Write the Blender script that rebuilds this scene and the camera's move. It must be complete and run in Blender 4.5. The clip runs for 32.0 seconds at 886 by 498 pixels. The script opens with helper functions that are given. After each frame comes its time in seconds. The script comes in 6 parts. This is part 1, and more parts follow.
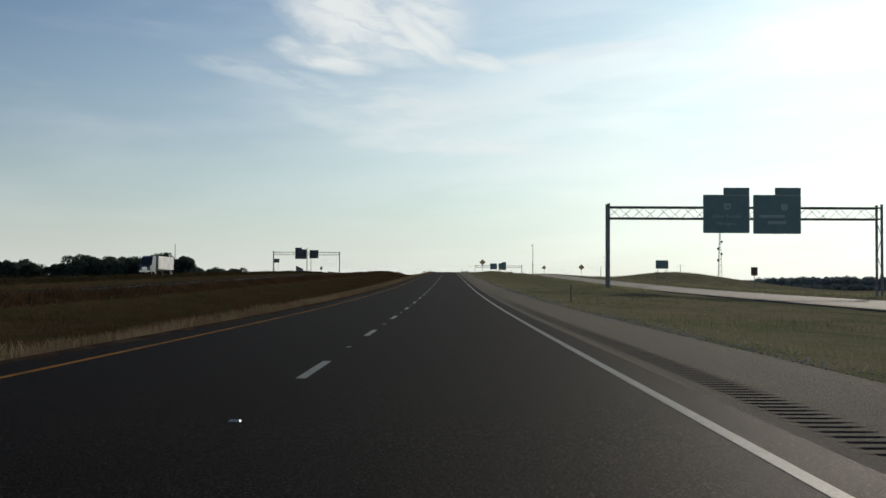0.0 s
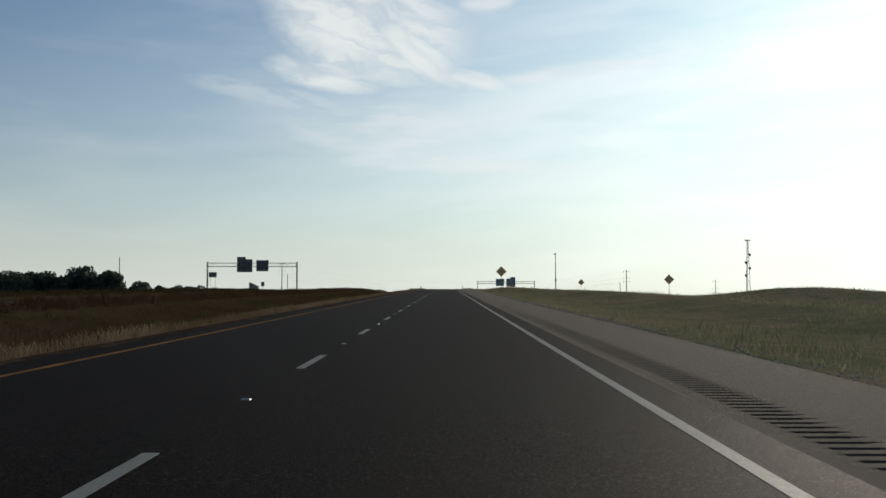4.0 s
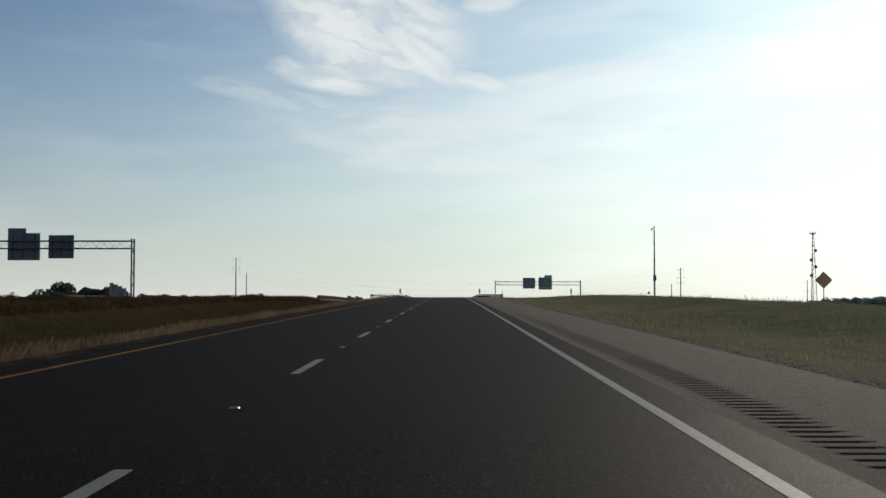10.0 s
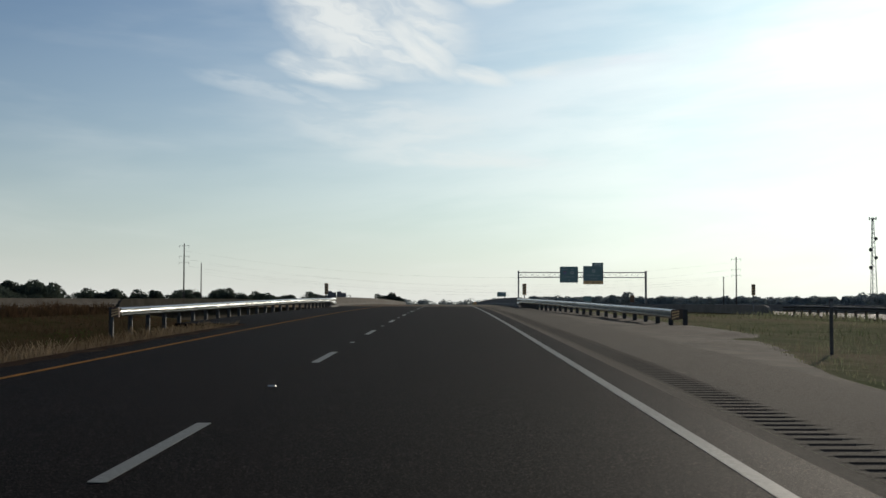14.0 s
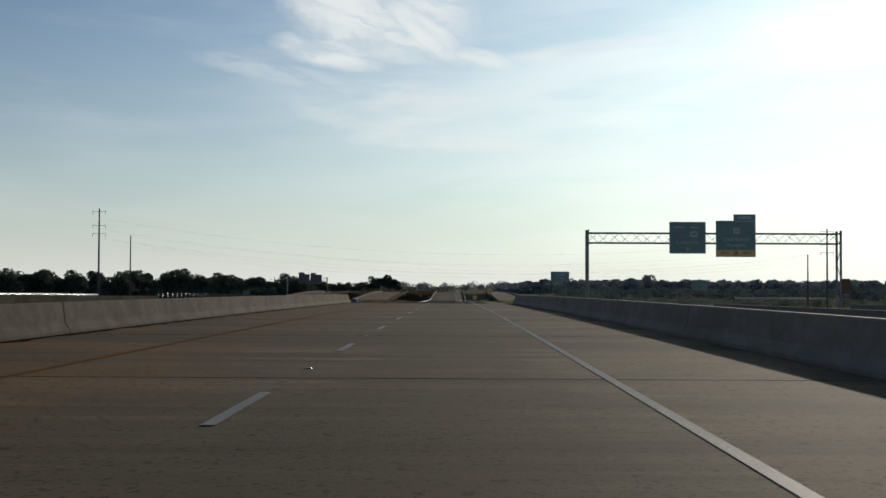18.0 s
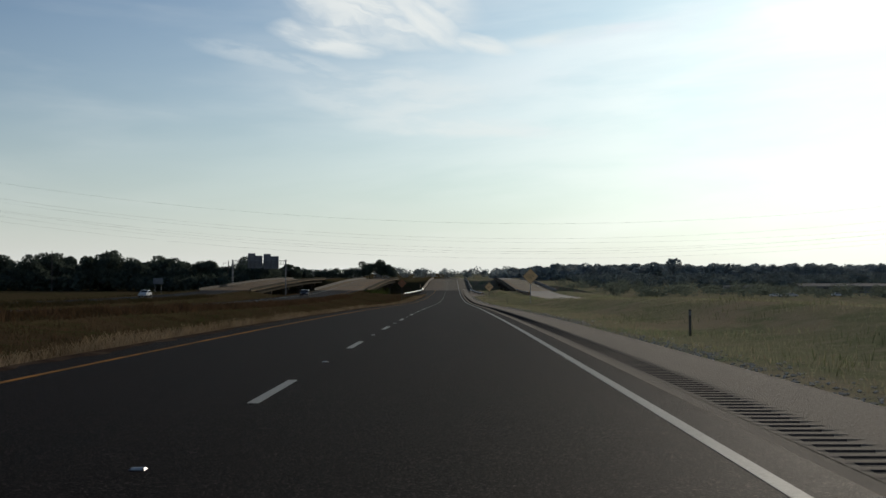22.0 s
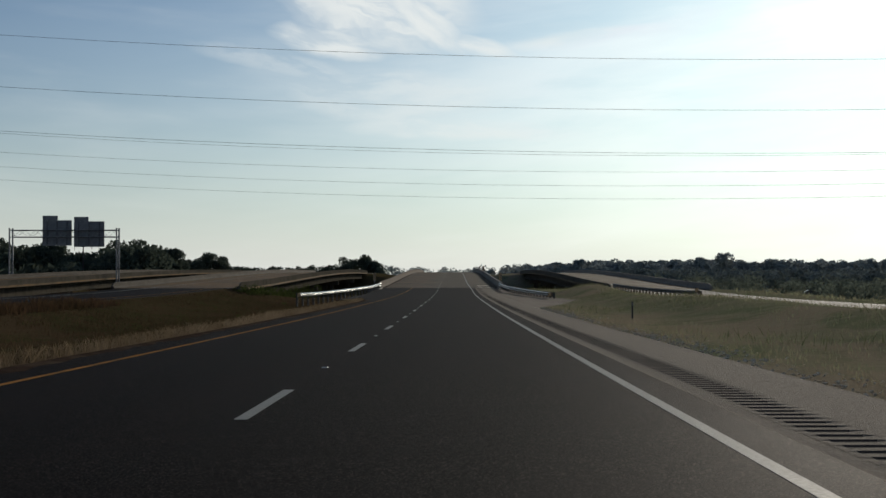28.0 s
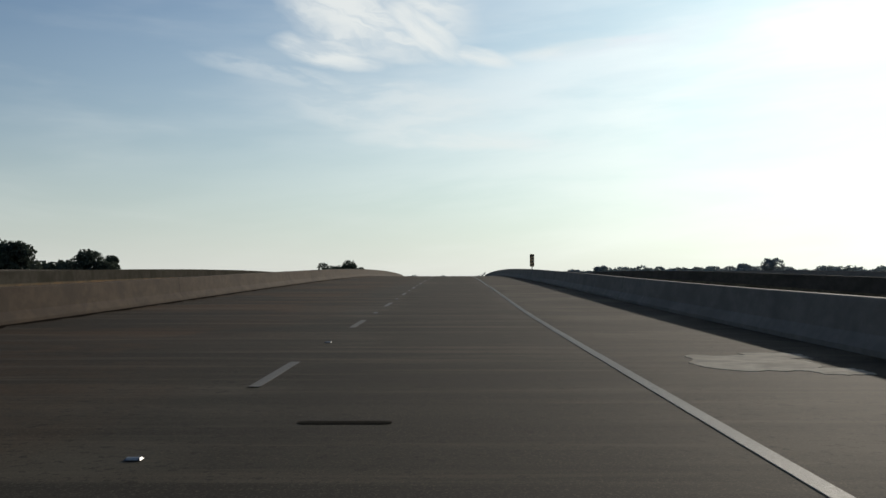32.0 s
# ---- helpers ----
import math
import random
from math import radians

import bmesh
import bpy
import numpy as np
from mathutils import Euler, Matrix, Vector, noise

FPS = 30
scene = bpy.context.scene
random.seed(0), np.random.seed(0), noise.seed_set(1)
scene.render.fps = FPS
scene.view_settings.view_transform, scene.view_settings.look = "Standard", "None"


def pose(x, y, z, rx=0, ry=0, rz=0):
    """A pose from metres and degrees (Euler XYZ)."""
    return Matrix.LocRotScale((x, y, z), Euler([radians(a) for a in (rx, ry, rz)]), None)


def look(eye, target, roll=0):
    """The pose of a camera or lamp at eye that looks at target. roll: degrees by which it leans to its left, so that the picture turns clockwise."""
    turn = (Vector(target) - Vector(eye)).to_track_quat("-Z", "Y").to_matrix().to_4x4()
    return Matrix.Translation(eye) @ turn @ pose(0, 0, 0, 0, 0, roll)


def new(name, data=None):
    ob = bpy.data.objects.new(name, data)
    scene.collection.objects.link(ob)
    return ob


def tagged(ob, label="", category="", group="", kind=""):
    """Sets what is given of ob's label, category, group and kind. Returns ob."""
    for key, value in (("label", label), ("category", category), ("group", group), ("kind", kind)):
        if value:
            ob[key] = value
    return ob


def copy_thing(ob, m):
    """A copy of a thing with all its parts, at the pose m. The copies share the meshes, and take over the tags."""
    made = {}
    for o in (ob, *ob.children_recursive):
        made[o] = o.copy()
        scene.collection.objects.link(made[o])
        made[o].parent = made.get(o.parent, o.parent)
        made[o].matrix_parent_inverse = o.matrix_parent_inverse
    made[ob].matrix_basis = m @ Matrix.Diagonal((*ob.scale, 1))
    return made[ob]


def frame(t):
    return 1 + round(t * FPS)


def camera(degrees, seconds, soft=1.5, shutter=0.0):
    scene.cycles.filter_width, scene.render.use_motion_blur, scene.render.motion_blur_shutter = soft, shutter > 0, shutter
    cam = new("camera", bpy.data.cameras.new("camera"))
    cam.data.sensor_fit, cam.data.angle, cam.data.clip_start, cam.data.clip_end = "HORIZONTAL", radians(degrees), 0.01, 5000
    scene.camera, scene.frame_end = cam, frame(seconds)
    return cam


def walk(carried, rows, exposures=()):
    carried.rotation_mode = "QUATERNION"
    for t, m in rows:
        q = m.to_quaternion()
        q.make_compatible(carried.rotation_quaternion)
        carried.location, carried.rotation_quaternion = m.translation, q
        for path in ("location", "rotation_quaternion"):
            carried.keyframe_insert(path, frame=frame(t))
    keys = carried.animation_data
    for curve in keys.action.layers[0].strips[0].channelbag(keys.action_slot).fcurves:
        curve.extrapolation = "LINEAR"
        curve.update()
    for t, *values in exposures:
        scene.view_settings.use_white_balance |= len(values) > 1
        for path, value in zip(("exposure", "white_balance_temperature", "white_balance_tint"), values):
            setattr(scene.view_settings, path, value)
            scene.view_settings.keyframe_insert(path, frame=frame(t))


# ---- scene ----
# Road heights along the drive (y in metres ahead, z in metres).
PROFILE = ((-300, -1.25), (-200, -0.83), (-100, -0.42), (-50, -0.21), (0, 0), (50, 0.33), (100, 0.97), (150, 1.82),
           (200, 2.74), (250, 3.67), (300, 4.58), (350, 5.46), (400, 6.34), (450, 7.17), (500, 7.86), (550, 8.33), (600,
           8.52), (650, 8.49), (700, 8.27), (750, 7.89), (800, 7.23), (850, 6.3), (900, 5.22), (950, 4.26), (1000,
           3.59), (1050, 3.17), (1100, 3.06), (1140, 3.52), (1180, 4.24), (1220, 4.89), (1260, 5.29), (1300, 5.39),
           (1350, 5.19), (1420, 5.31), (1520, 3.81), (1650, 3.6), (1900, 2), (2600, 1), (6000, 0.5))
_py = np.array([p[0] for p in PROFILE], float)
_pz = np.array([p[1] for p in PROFILE], float)
_pm = np.gradient(_pz, _py)


def road_z(y):
    """Height of the main carriageway at y (smooth through PROFILE)."""
    y = np.clip(np.asarray(y, float), _py[0], _py[-1] - 1e-6)
    i = np.clip(np.searchsorted(_py, y, "right") - 1, 0, len(_py) - 2)
    w = _py[i + 1] - _py[i]
    s = (y - _py[i]) / w
    return ((1 + 2 * s) * (1 - s) ** 2 * _pz[i] + s * (1 - s) ** 2 * w * _pm[i]
            + s * s * (3 - 2 * s) * _pz[i + 1] + s * s * (s - 1) * w * _pm[i + 1])


LENS = 40.0
PATH = [  # seconds, x, y, eye height over the road, yaw, pitch, roll
    (0, 1.701, -0.32, 1.114, 0.313, 1.858, -0.263), (0.5, 1.693, 17.31, 1.109, 0.314, 1.969, -0.228), (1, 1.694, 34.88, 1.104, 0.195, 2.119, -0.193),
    (1.5, 1.699, 52.53, 1.105, 0.075, 2.248, -0.152), (2, 1.723, 70.15, 1.106, -0.005, 2.326, -0.101), (2.5, 1.780, 87.74, 1.102, -0.004, 2.484, -0.089),
    (3, 1.838, 105.31, 1.098, 0.036, 2.643, -0.087), (3.5, 1.877, 122.84, 1.099, 0.116, 2.694, -0.067), (5.5, 2.031, 192.70, 1.102, 0.273, 2.738, -0.006),
    (6, 2.050, 210.14, 1.103, 0.273, 2.779, 0.014), (6.5, 2.042, 227.62, 1.096, 0.312, 2.742, 0.015), (7, 2.024, 245.09, 1.088, 0.311, 2.826, 0.015),
    (7.5, 2.014, 262.51, 1.093, 0.312, 2.784, 0.007), (8, 1.994, 279.93, 1.098, 0.354, 2.743, -0.002), (8.5, 1.982, 297.28, 1.093, 0.354, 2.742, -0.024),
    (9, 1.970, 314.62, 1.088, 0.394, 2.782, -0.046), (9.5, 1.946, 332.02, 1.091, 0.394, 2.743, -0.053), (10, 1.933, 349.44, 1.093, 0.314, 2.785, -0.060),
    (10.5, 1.952, 366.92, 1.096, 0.154, 2.743, -0.059), (11, 1.961, 384.41, 1.098, 0.154, 2.741, -0.069), (11.5, 1.988, 401.89, 1.093, 0.233, 2.738, -0.083),
    (12, 2.015, 419.39, 1.088, 0.353, 2.604, -0.098), (12.5, 2.013, 436.91, 1.094, 0.393, 2.695, -0.112), (13, 2.002, 454.45, 1.099, 0.354, 2.646, -0.126),
    (13.5, 1.990, 471.96, 1.100, 0.353, 2.490, -0.129), (14, 1.978, 489.48, 1.102, 0.352, 2.495, -0.132), (14.5, 1.973, 506.94, 1.101, 0.432, 2.415, -0.157),
    (16.5, 1.924, 576.85, 1.098, 0.431, 2.097, -0.260), (17, 1.920, 594.34, 1.097, 0.390, 1.807, -0.256), (17.5, 1.916, 611.87, 1.097, 0.472, 1.845, -0.259),
    (18, 1.912, 629.40, 1.097, 0.434, 1.682, -0.261), (18.5, 1.913, 646.94, 1.106, 0.355, 1.605, -0.264), (19, 1.924, 664.49, 1.114, 0.356, 1.607, -0.268),
    (19.5, 1.956, 681.95, 1.121, 0.355, 1.402, -0.222), (20, 1.988, 699.41, 1.127, 0.315, 1.366, -0.177), (20.5, 1.989, 716.95, 1.124, 0.273, 1.329, -0.132),
    (21, 1.990, 734.49, 1.121, 0.272, 1.093, -0.098), (21.5, 1.969, 752.12, 1.122, 0.431, 1.215, -0.057), (22, 1.938, 769.76, 1.123, 0.470, 1.057, -0.017),
    (22.5, 1.908, 787.38, 1.128, 0.432, 0.683, -0.017), (23, 1.878, 805.00, 1.133, 0.393, 0.759, -0.007), (23.5, 1.842, 822.50, 1.104, 0.395, 0.670, 0.003),
    (24, 1.816, 839.98, 1.074, 0.237, 0.460, 0.014), (24.5, 1.850, 857.25, 1.080, 0.357, 0.454, 0.013), (25, 1.873, 874.51, 1.086, 0.437, 0.408, 0.012),
    (25.5, 1.860, 891.97, 1.088, 0.477, 0.448, 0.022), (27.5, 1.800, 962.19, 1.094, 0.565, 0.771, 0.054), (28, 1.788, 979.78, 1.095, 0.514, 1.182, 0.064),
    (28.5, 1.754, 997.52, 1.109, 0.514, 1.106, 0.051), (29, 1.730, 1015.27, 1.123, 0.453, 1.130, 0.039), (29.5, 1.722, 1032.71, 1.118, 0.453, 1.354, 0.050),
    (30, 1.744, 1050.16, 1.113, 0.433, 1.539, 0.072), (30.5, 1.751, 1067.84, 1.110, 0.399, 1.682, 0.086), (31, 1.788, 1085.54, 1.106, 0.426, 1.946, 0.091),
    (31.5, 1.829, 1103.45, 1.111, 0.499, 1.975, 0.074), (32, 1.870, 1121.18, 1.116, 0.511, 1.655, 0.058),
]
EXPOSURE = 0.0
SUN_POWER = 2.4
SKY_STRENGTH, SKY_GAIN, SKY_GAMMA, SKY_TINT = 0.10, 0.245, 1.35, (0.525, 1.04, 1.29)
GLOW_POWER, GLOW = 8.5, 0.93
HAZE, HAZE_FALL, HAZE_COLOR = 0.95, 7.2, (6.68, 6.72, 6.36)
VEIL_COLOR, CLOUD_COLOR = (11.2, 11.4, 11.0), (8.5, 8.75, 8.5)
# azimuth, elevation, turn, length, width, density, seed, comb, floor, edge
CIRRUS = (
    (-0.068, 0.236, -0.34, 0.105, 0.062, 0.84, 21.0, 5.0, 0.45, 0.12),
    (-0.024, 0.208, -0.62, 0.052, 0.017, 0.85, 2.0, 5.0, 0.62, 0.10),
    (0.018, 0.185, -0.22, 0.040, 0.009, 0.70, 3.0, 6.0, 0.45, 0.03),
    (-0.102, 0.186, -0.20, 0.058, 0.017, 0.80, 4.0, 7.0, 0.45, 0.03),
    (-0.140, 0.171, -0.18, 0.090, 0.012, 0.30, 5.0, 8.0, 0.20, 0.02),
    (-0.050, 0.148, -0.06, 0.110, 0.030, 0.42, 7.0, 5.0, 0.30, 0.10),
    (0.010, 0.118, -0.03, 0.120, 0.012, 0.45, 8.0, 6.0, 0.30, 0.10),
    (0.034, 0.250, 0.10, 0.030, 0.012, 0.60, 9.0, 6.0, 0.50, 0.10),
    (0.140, 0.192, 0.07, 0.120, 0.010, 0.55, 11.0, 6.0, 0.45, 0.10),
    (0.290, 0.200, 0.14, 0.190, 0.036, 0.85, 13.0, 5.0, 0.55, 0.10),
)

cam = camera(LENS, 32.0, soft=1.5)
walk(cam, [(t, pose(x, y, float(road_z(y)) + eye, 90 + pitch, roll, yaw)) for t, x, y, eye, yaw, pitch, roll in PATH],
     exposures=((0, EXPOSURE), (32, EXPOSURE)))

# ---- light ----
SUN_AZ, SUN_EL = 21.5, 13.8   # degrees clockwise from straight ahead, degrees up
sun_dir = Vector((math.sin(radians(SUN_AZ)) * math.cos(radians(SUN_EL)),
                  math.cos(radians(SUN_AZ)) * math.cos(radians(SUN_EL)), math.sin(radians(SUN_EL))))
sun = new("sun", bpy.data.lights.new("sun", "SUN"))
sun.data.energy, sun.data.angle, sun.data.color = SUN_POWER, radians(1.0), (1.0, 0.9, 0.76)
sun.matrix_world = look(sun_dir * 300, (0, 0, 0))


class Nodes:
    """Short hand for node trees."""

    def __init__(self, tree):
        self.t = tree

    def n(self, kind, **inputs):
        node = self.t.nodes.new(kind)
        for key, value in inputs.items():
            self.put(node, key, value)
        return node

    def put(self, node, key, value):
        sock = node.inputs[int(key[1:])] if key[0] == "i" and key[1:].isdigit() else node.inputs[key.replace("_", " ")]
        if isinstance(value, bpy.types.NodeSocket):
            self.t.links.new(value, sock)
        else:
            sock.default_value = value

    def m(self, op, a, b=0.0, c=0.0, clamp=False):
        node = self.n("ShaderNodeMath", i0=a, i1=b, i2=c)
        node.operation, node.use_clamp = op, clamp
        return node.outputs[0]

    def noise(self, vec, scale, detail=4.0, rough=0.55, distortion=0.0):
        node = self.n("ShaderNodeTexNoise", Vector=vec, Scale=scale, Detail=detail, Roughness=rough, Distortion=distortion)
        return node.outputs["Fac"]

    def ramp(self, fac, *stops):
        node = self.n("ShaderNodeValToRGB", Fac=fac)
        els = node.color_ramp.elements
        while len(els) < len(stops):
            els.new(0.5)
        for e, (p, c) in zip(els, stops):
            e.position, e.color = p, (*c, 1) if len(c) == 3 else c
        return node.outputs["Color"]

    def mix(self, fac, a, b, blend="MIX"):
        node = self.n("ShaderNodeMix")
        node.data_type, node.blend_type = "RGBA", blend
        for s, v in ((node.inputs["Factor"], fac), (node.inputs[6], a), (node.inputs[7], b)):
            if isinstance(v, bpy.types.NodeSocket):
                self.t.links.new(v, s)
            else:
                s.default_value = v if not isinstance(v, tuple) else (*v, 1)[:4]
        return node.outputs[2]

    def smooth(self, v, lo, hi):
        node = self.n("ShaderNodeMapRange", Value=v, From_Min=lo, From_Max=hi)
        node.interpolation_type = "SMOOTHSTEP"
        return node.outputs[0]

    def xyz(self, x, y, z=0.0):
        return self.n("ShaderNodeCombineXYZ", X=x, Y=y, Z=z).outputs[0]


# A hazy morning sky with thin cirrus, the same all day round.
world = bpy.data.worlds.new("world")
scene.world = world
world.use_nodes = True
world.node_tree.nodes.clear()
N = Nodes(world.node_tree)
sky = N.n("ShaderNodeTexSky")
sky.sky_type, sky.sun_disc = "NISHITA", False
sky.sun_elevation, sky.sun_rotation = radians(SUN_EL), radians(SUN_AZ)
sky.altitude, sky.air_density, sky.dust_density, sky.ozone_density = 50, 1.0, 0.6, 3.0
_dir = N.n("ShaderNodeTexCoord").outputs["Generated"]
_sep = N.n("ShaderNodeSeparateXYZ", Vector=_dir)
_az = N.m("ARCTAN2", _sep.outputs[0], _sep.outputs[1])
_el = N.m("ARCSINE", _sep.outputs[2])


def wisp(az, el, turn, length, width, sharp, seed, comb, floor, edge):
    """Density of one streaky cirrus patch centred at az, el (radians)."""
    c, s = math.cos(turn), math.sin(turn)
    da, de = N.m("SUBTRACT", _az, az), N.m("SUBTRACT", _el, el)
    warp = N.m("MULTIPLY", N.m("SUBTRACT", N.noise(N.xyz(_az, N.m("MULTIPLY", _el, 2.0), seed), 7.0, 4.0, 0.6), 0.5), width * 1.6)
    u = N.m("ADD", N.m("MULTIPLY", da, c), N.m("MULTIPLY", de, s))
    v = N.m("ADD", N.m("SUBTRACT", N.m("MULTIPLY", de, c), N.m("MULTIPLY", da, s)), warp)
    uu, vv = N.m("DIVIDE", u, length), N.m("DIVIDE", v, width)
    r2 = N.m("ADD", N.m("MULTIPLY", uu, uu), N.m("MULTIPLY", vv, vv))
    body = N.m("SUBTRACT", 1.0, N.smooth(r2, edge, 1.0))
    streak = N.noise(N.xyz(N.m("MULTIPLY", u, comb), N.m("MULTIPLY", v, comb * 4.0), seed), 3.0, 5.0, 0.55, 0.1)
    return N.m("MULTIPLY", N.m("MULTIPLY", body, N.m("ADD", floor, N.m("MULTIPLY", N.smooth(streak, 0.34, 0.62), 1.0 - floor))), sharp)


density = 0.0
for w in CIRRUS:
    density = N.m("MAXIMUM", density, wisp(*w))
_thin = N.noise(N.xyz(N.m("MULTIPLY", _az, 2.0), N.m("MULTIPLY", N.m("ADD", _el, N.m("MULTIPLY", _az, 0.06)), 11.0), 3.0), 2.0, 5.0, 0.5, 0.15)
_thin = N.m("MULTIPLY", N.smooth(_thin, 0.45, 0.8), 0.22)
density = N.m("MAXIMUM", density, _thin)
# Forward scatter: the cirrus veil is far brighter towards the sun.
veil_dir = Vector((math.sin(radians(26)) * math.cos(radians(17)), math.cos(radians(26)) * math.cos(radians(17)), math.sin(radians(17))))
_dot = N.n("ShaderNodeVectorMath", i0=_dir, i1=tuple(veil_dir))
_dot.operation = "DOT_PRODUCT"
_cos = N.m("MAXIMUM", _dot.outputs["Value"], 0.0)
_veil = N.m("MULTIPLY", N.m("POWER", _cos, GLOW_POWER), GLOW)
_streaks = N.noise(N.xyz(N.m("MULTIPLY", _az, 3.0), N.m("MULTIPLY", N.m("SUBTRACT", _el, N.m("MULTIPLY", _az, 0.10)), 16.0), 9.0), 1.6, 5.0, 0.55, 0.2)
# The veil thins out above a bank edge that climbs towards the sun's side.
_bank = N.m("SUBTRACT", N.m("SUBTRACT", _el, 0.150), N.m("MULTIPLY", _az, 0.22))
_bank = N.m("ADD", _bank, N.m("MULTIPLY", N.m("SUBTRACT", N.noise(N.xyz(N.m("MULTIPLY", _az, 1.5), N.m("MULTIPLY", _el, 6.0), 5.0), 4.0, 4.0, 0.6), 0.5), 0.07))
_veil = N.m("MULTIPLY", _veil, N.m("SUBTRACT", 1.0, N.m("MULTIPLY", N.smooth(_bank, -0.01, 0.07), 0.36)))
_veil = N.m("MULTIPLY", _veil, N.m("ADD", 0.72, N.m("MULTIPLY", N.smooth(_streaks, 0.3, 0.7), 0.42)), 0.0, True)
_low = N.m("POWER", N.m("SUBTRACT", 1.0, N.m("MINIMUM", N.m("ABSOLUTE", _sep.outputs[2]), 1.0)), HAZE_FALL)
_haze = N.m("MULTIPLY", _low, HAZE)
_sky = N.n("ShaderNodeGamma", Color=sky.outputs[0], Gamma=SKY_GAMMA).outputs[0]
_sky = N.mix(1.0, _sky, tuple(SKY_GAIN * c for c in SKY_TINT), "MULTIPLY")
_sky = N.mix(_haze, _sky, HAZE_COLOR)
_sky = N.mix(_veil, _sky, VEIL_COLOR)
_sky = N.mix(density, _sky, CLOUD_COLOR, "LIGHTEN")
_bg = N.n("ShaderNodeBackground", Color=_sky, Strength=SKY_STRENGTH)
_wo = N.n("ShaderNodeOutputWorld", Surface=_bg.outputs[0])


# ---- materials ----
def material(name, base, second=None, scale=6.0, rough=0.8, metal=0.0, bump=0.0, fine=90.0, third=None, broad=0.25, spread=0.0,
             stretch=(1, 1, 1), specular=0.5, rough_spread=0.1):
    """Grain and stains at two scales on a real base colour; spread: brightness differs from piece to piece."""
    m = bpy.data.materials.new(name)
    m.use_nodes = True
    k = Nodes(m.node_tree)
    bsdf = m.node_tree.nodes["Principled BSDF"]
    co = k.n("ShaderNodeMapping", Vector=k.n("ShaderNodeTexCoord").outputs["Object"], Scale=stretch).outputs[0]
    second = second or tuple(c * 0.7 for c in base)
    grain = k.noise(co, scale, 6.0, 0.62)
    col = k.mix(k.smooth(grain, 0.32, 0.68), base, second)
    if third:
        col = k.mix(k.smooth(k.noise(co, broad, 4.0, 0.6, 0.4), 0.42, 0.68), col, third)
    if spread:
        rnd = k.n("ShaderNodeObjectInfo").outputs["Random"]
        g = k.m("ADD", 1.0 - spread, k.m("MULTIPLY", rnd, 2 * spread))
        col = k.mix(1.0, col, k.n("ShaderNodeCombineColor", Red=g, Green=g, Blue=g).outputs[0], "MULTIPLY")
    k.put(bsdf, "Base Color", col)
    k.put(bsdf, "Roughness", k.m("ADD", rough - rough_spread / 2, k.m("MULTIPLY", grain, rough_spread)))
    k.put(bsdf, "Metallic", metal)
    k.put(bsdf, "Specular IOR Level", specular)
    if bump:
        b = k.n("ShaderNodeBump", Height=k.noise(co, fine, 3.0, 0.7), Strength=bump, Distance=0.02)
        k.put(bsdf, "Normal", b.outputs[0])
    return m


def leaf_material(name, base, second, through_light=0.35, scale=0.35):
    """Leaves and blades: diffuse with light passing through."""
    m = bpy.data.materials.new(name)
    m.use_nodes = True
    t = m.node_tree
    t.nodes.clear()
    k = Nodes(t)
    co = k.n("ShaderNodeTexCoord").outputs["Object"]
    col = k.mix(k.smooth(k.noise(co, scale, 4.0, 0.6), 0.35, 0.65), base, second)
    isl = k.n("ShaderNodeNewGeometry").outputs["Random Per Island"]
    g = k.m("ADD", 0.82, k.m("MULTIPLY", isl, 0.36))
    col = k.mix(1.0, col, k.n("ShaderNodeCombineColor", Red=g, Green=g, Blue=g).outputs[0], "MULTIPLY")
    d = k.n("ShaderNodeBsdfDiffuse", Color=col, Roughness=0.9)
    s = k.n("ShaderNodeBsdfTranslucent", Color=col)
    x = k.n("ShaderNodeMixShader", Fac=through_light, i1=d.outputs[0], i2=s.outputs[0])
    k.n("ShaderNodeOutputMaterial", Surface=x.outputs[0])
    return m




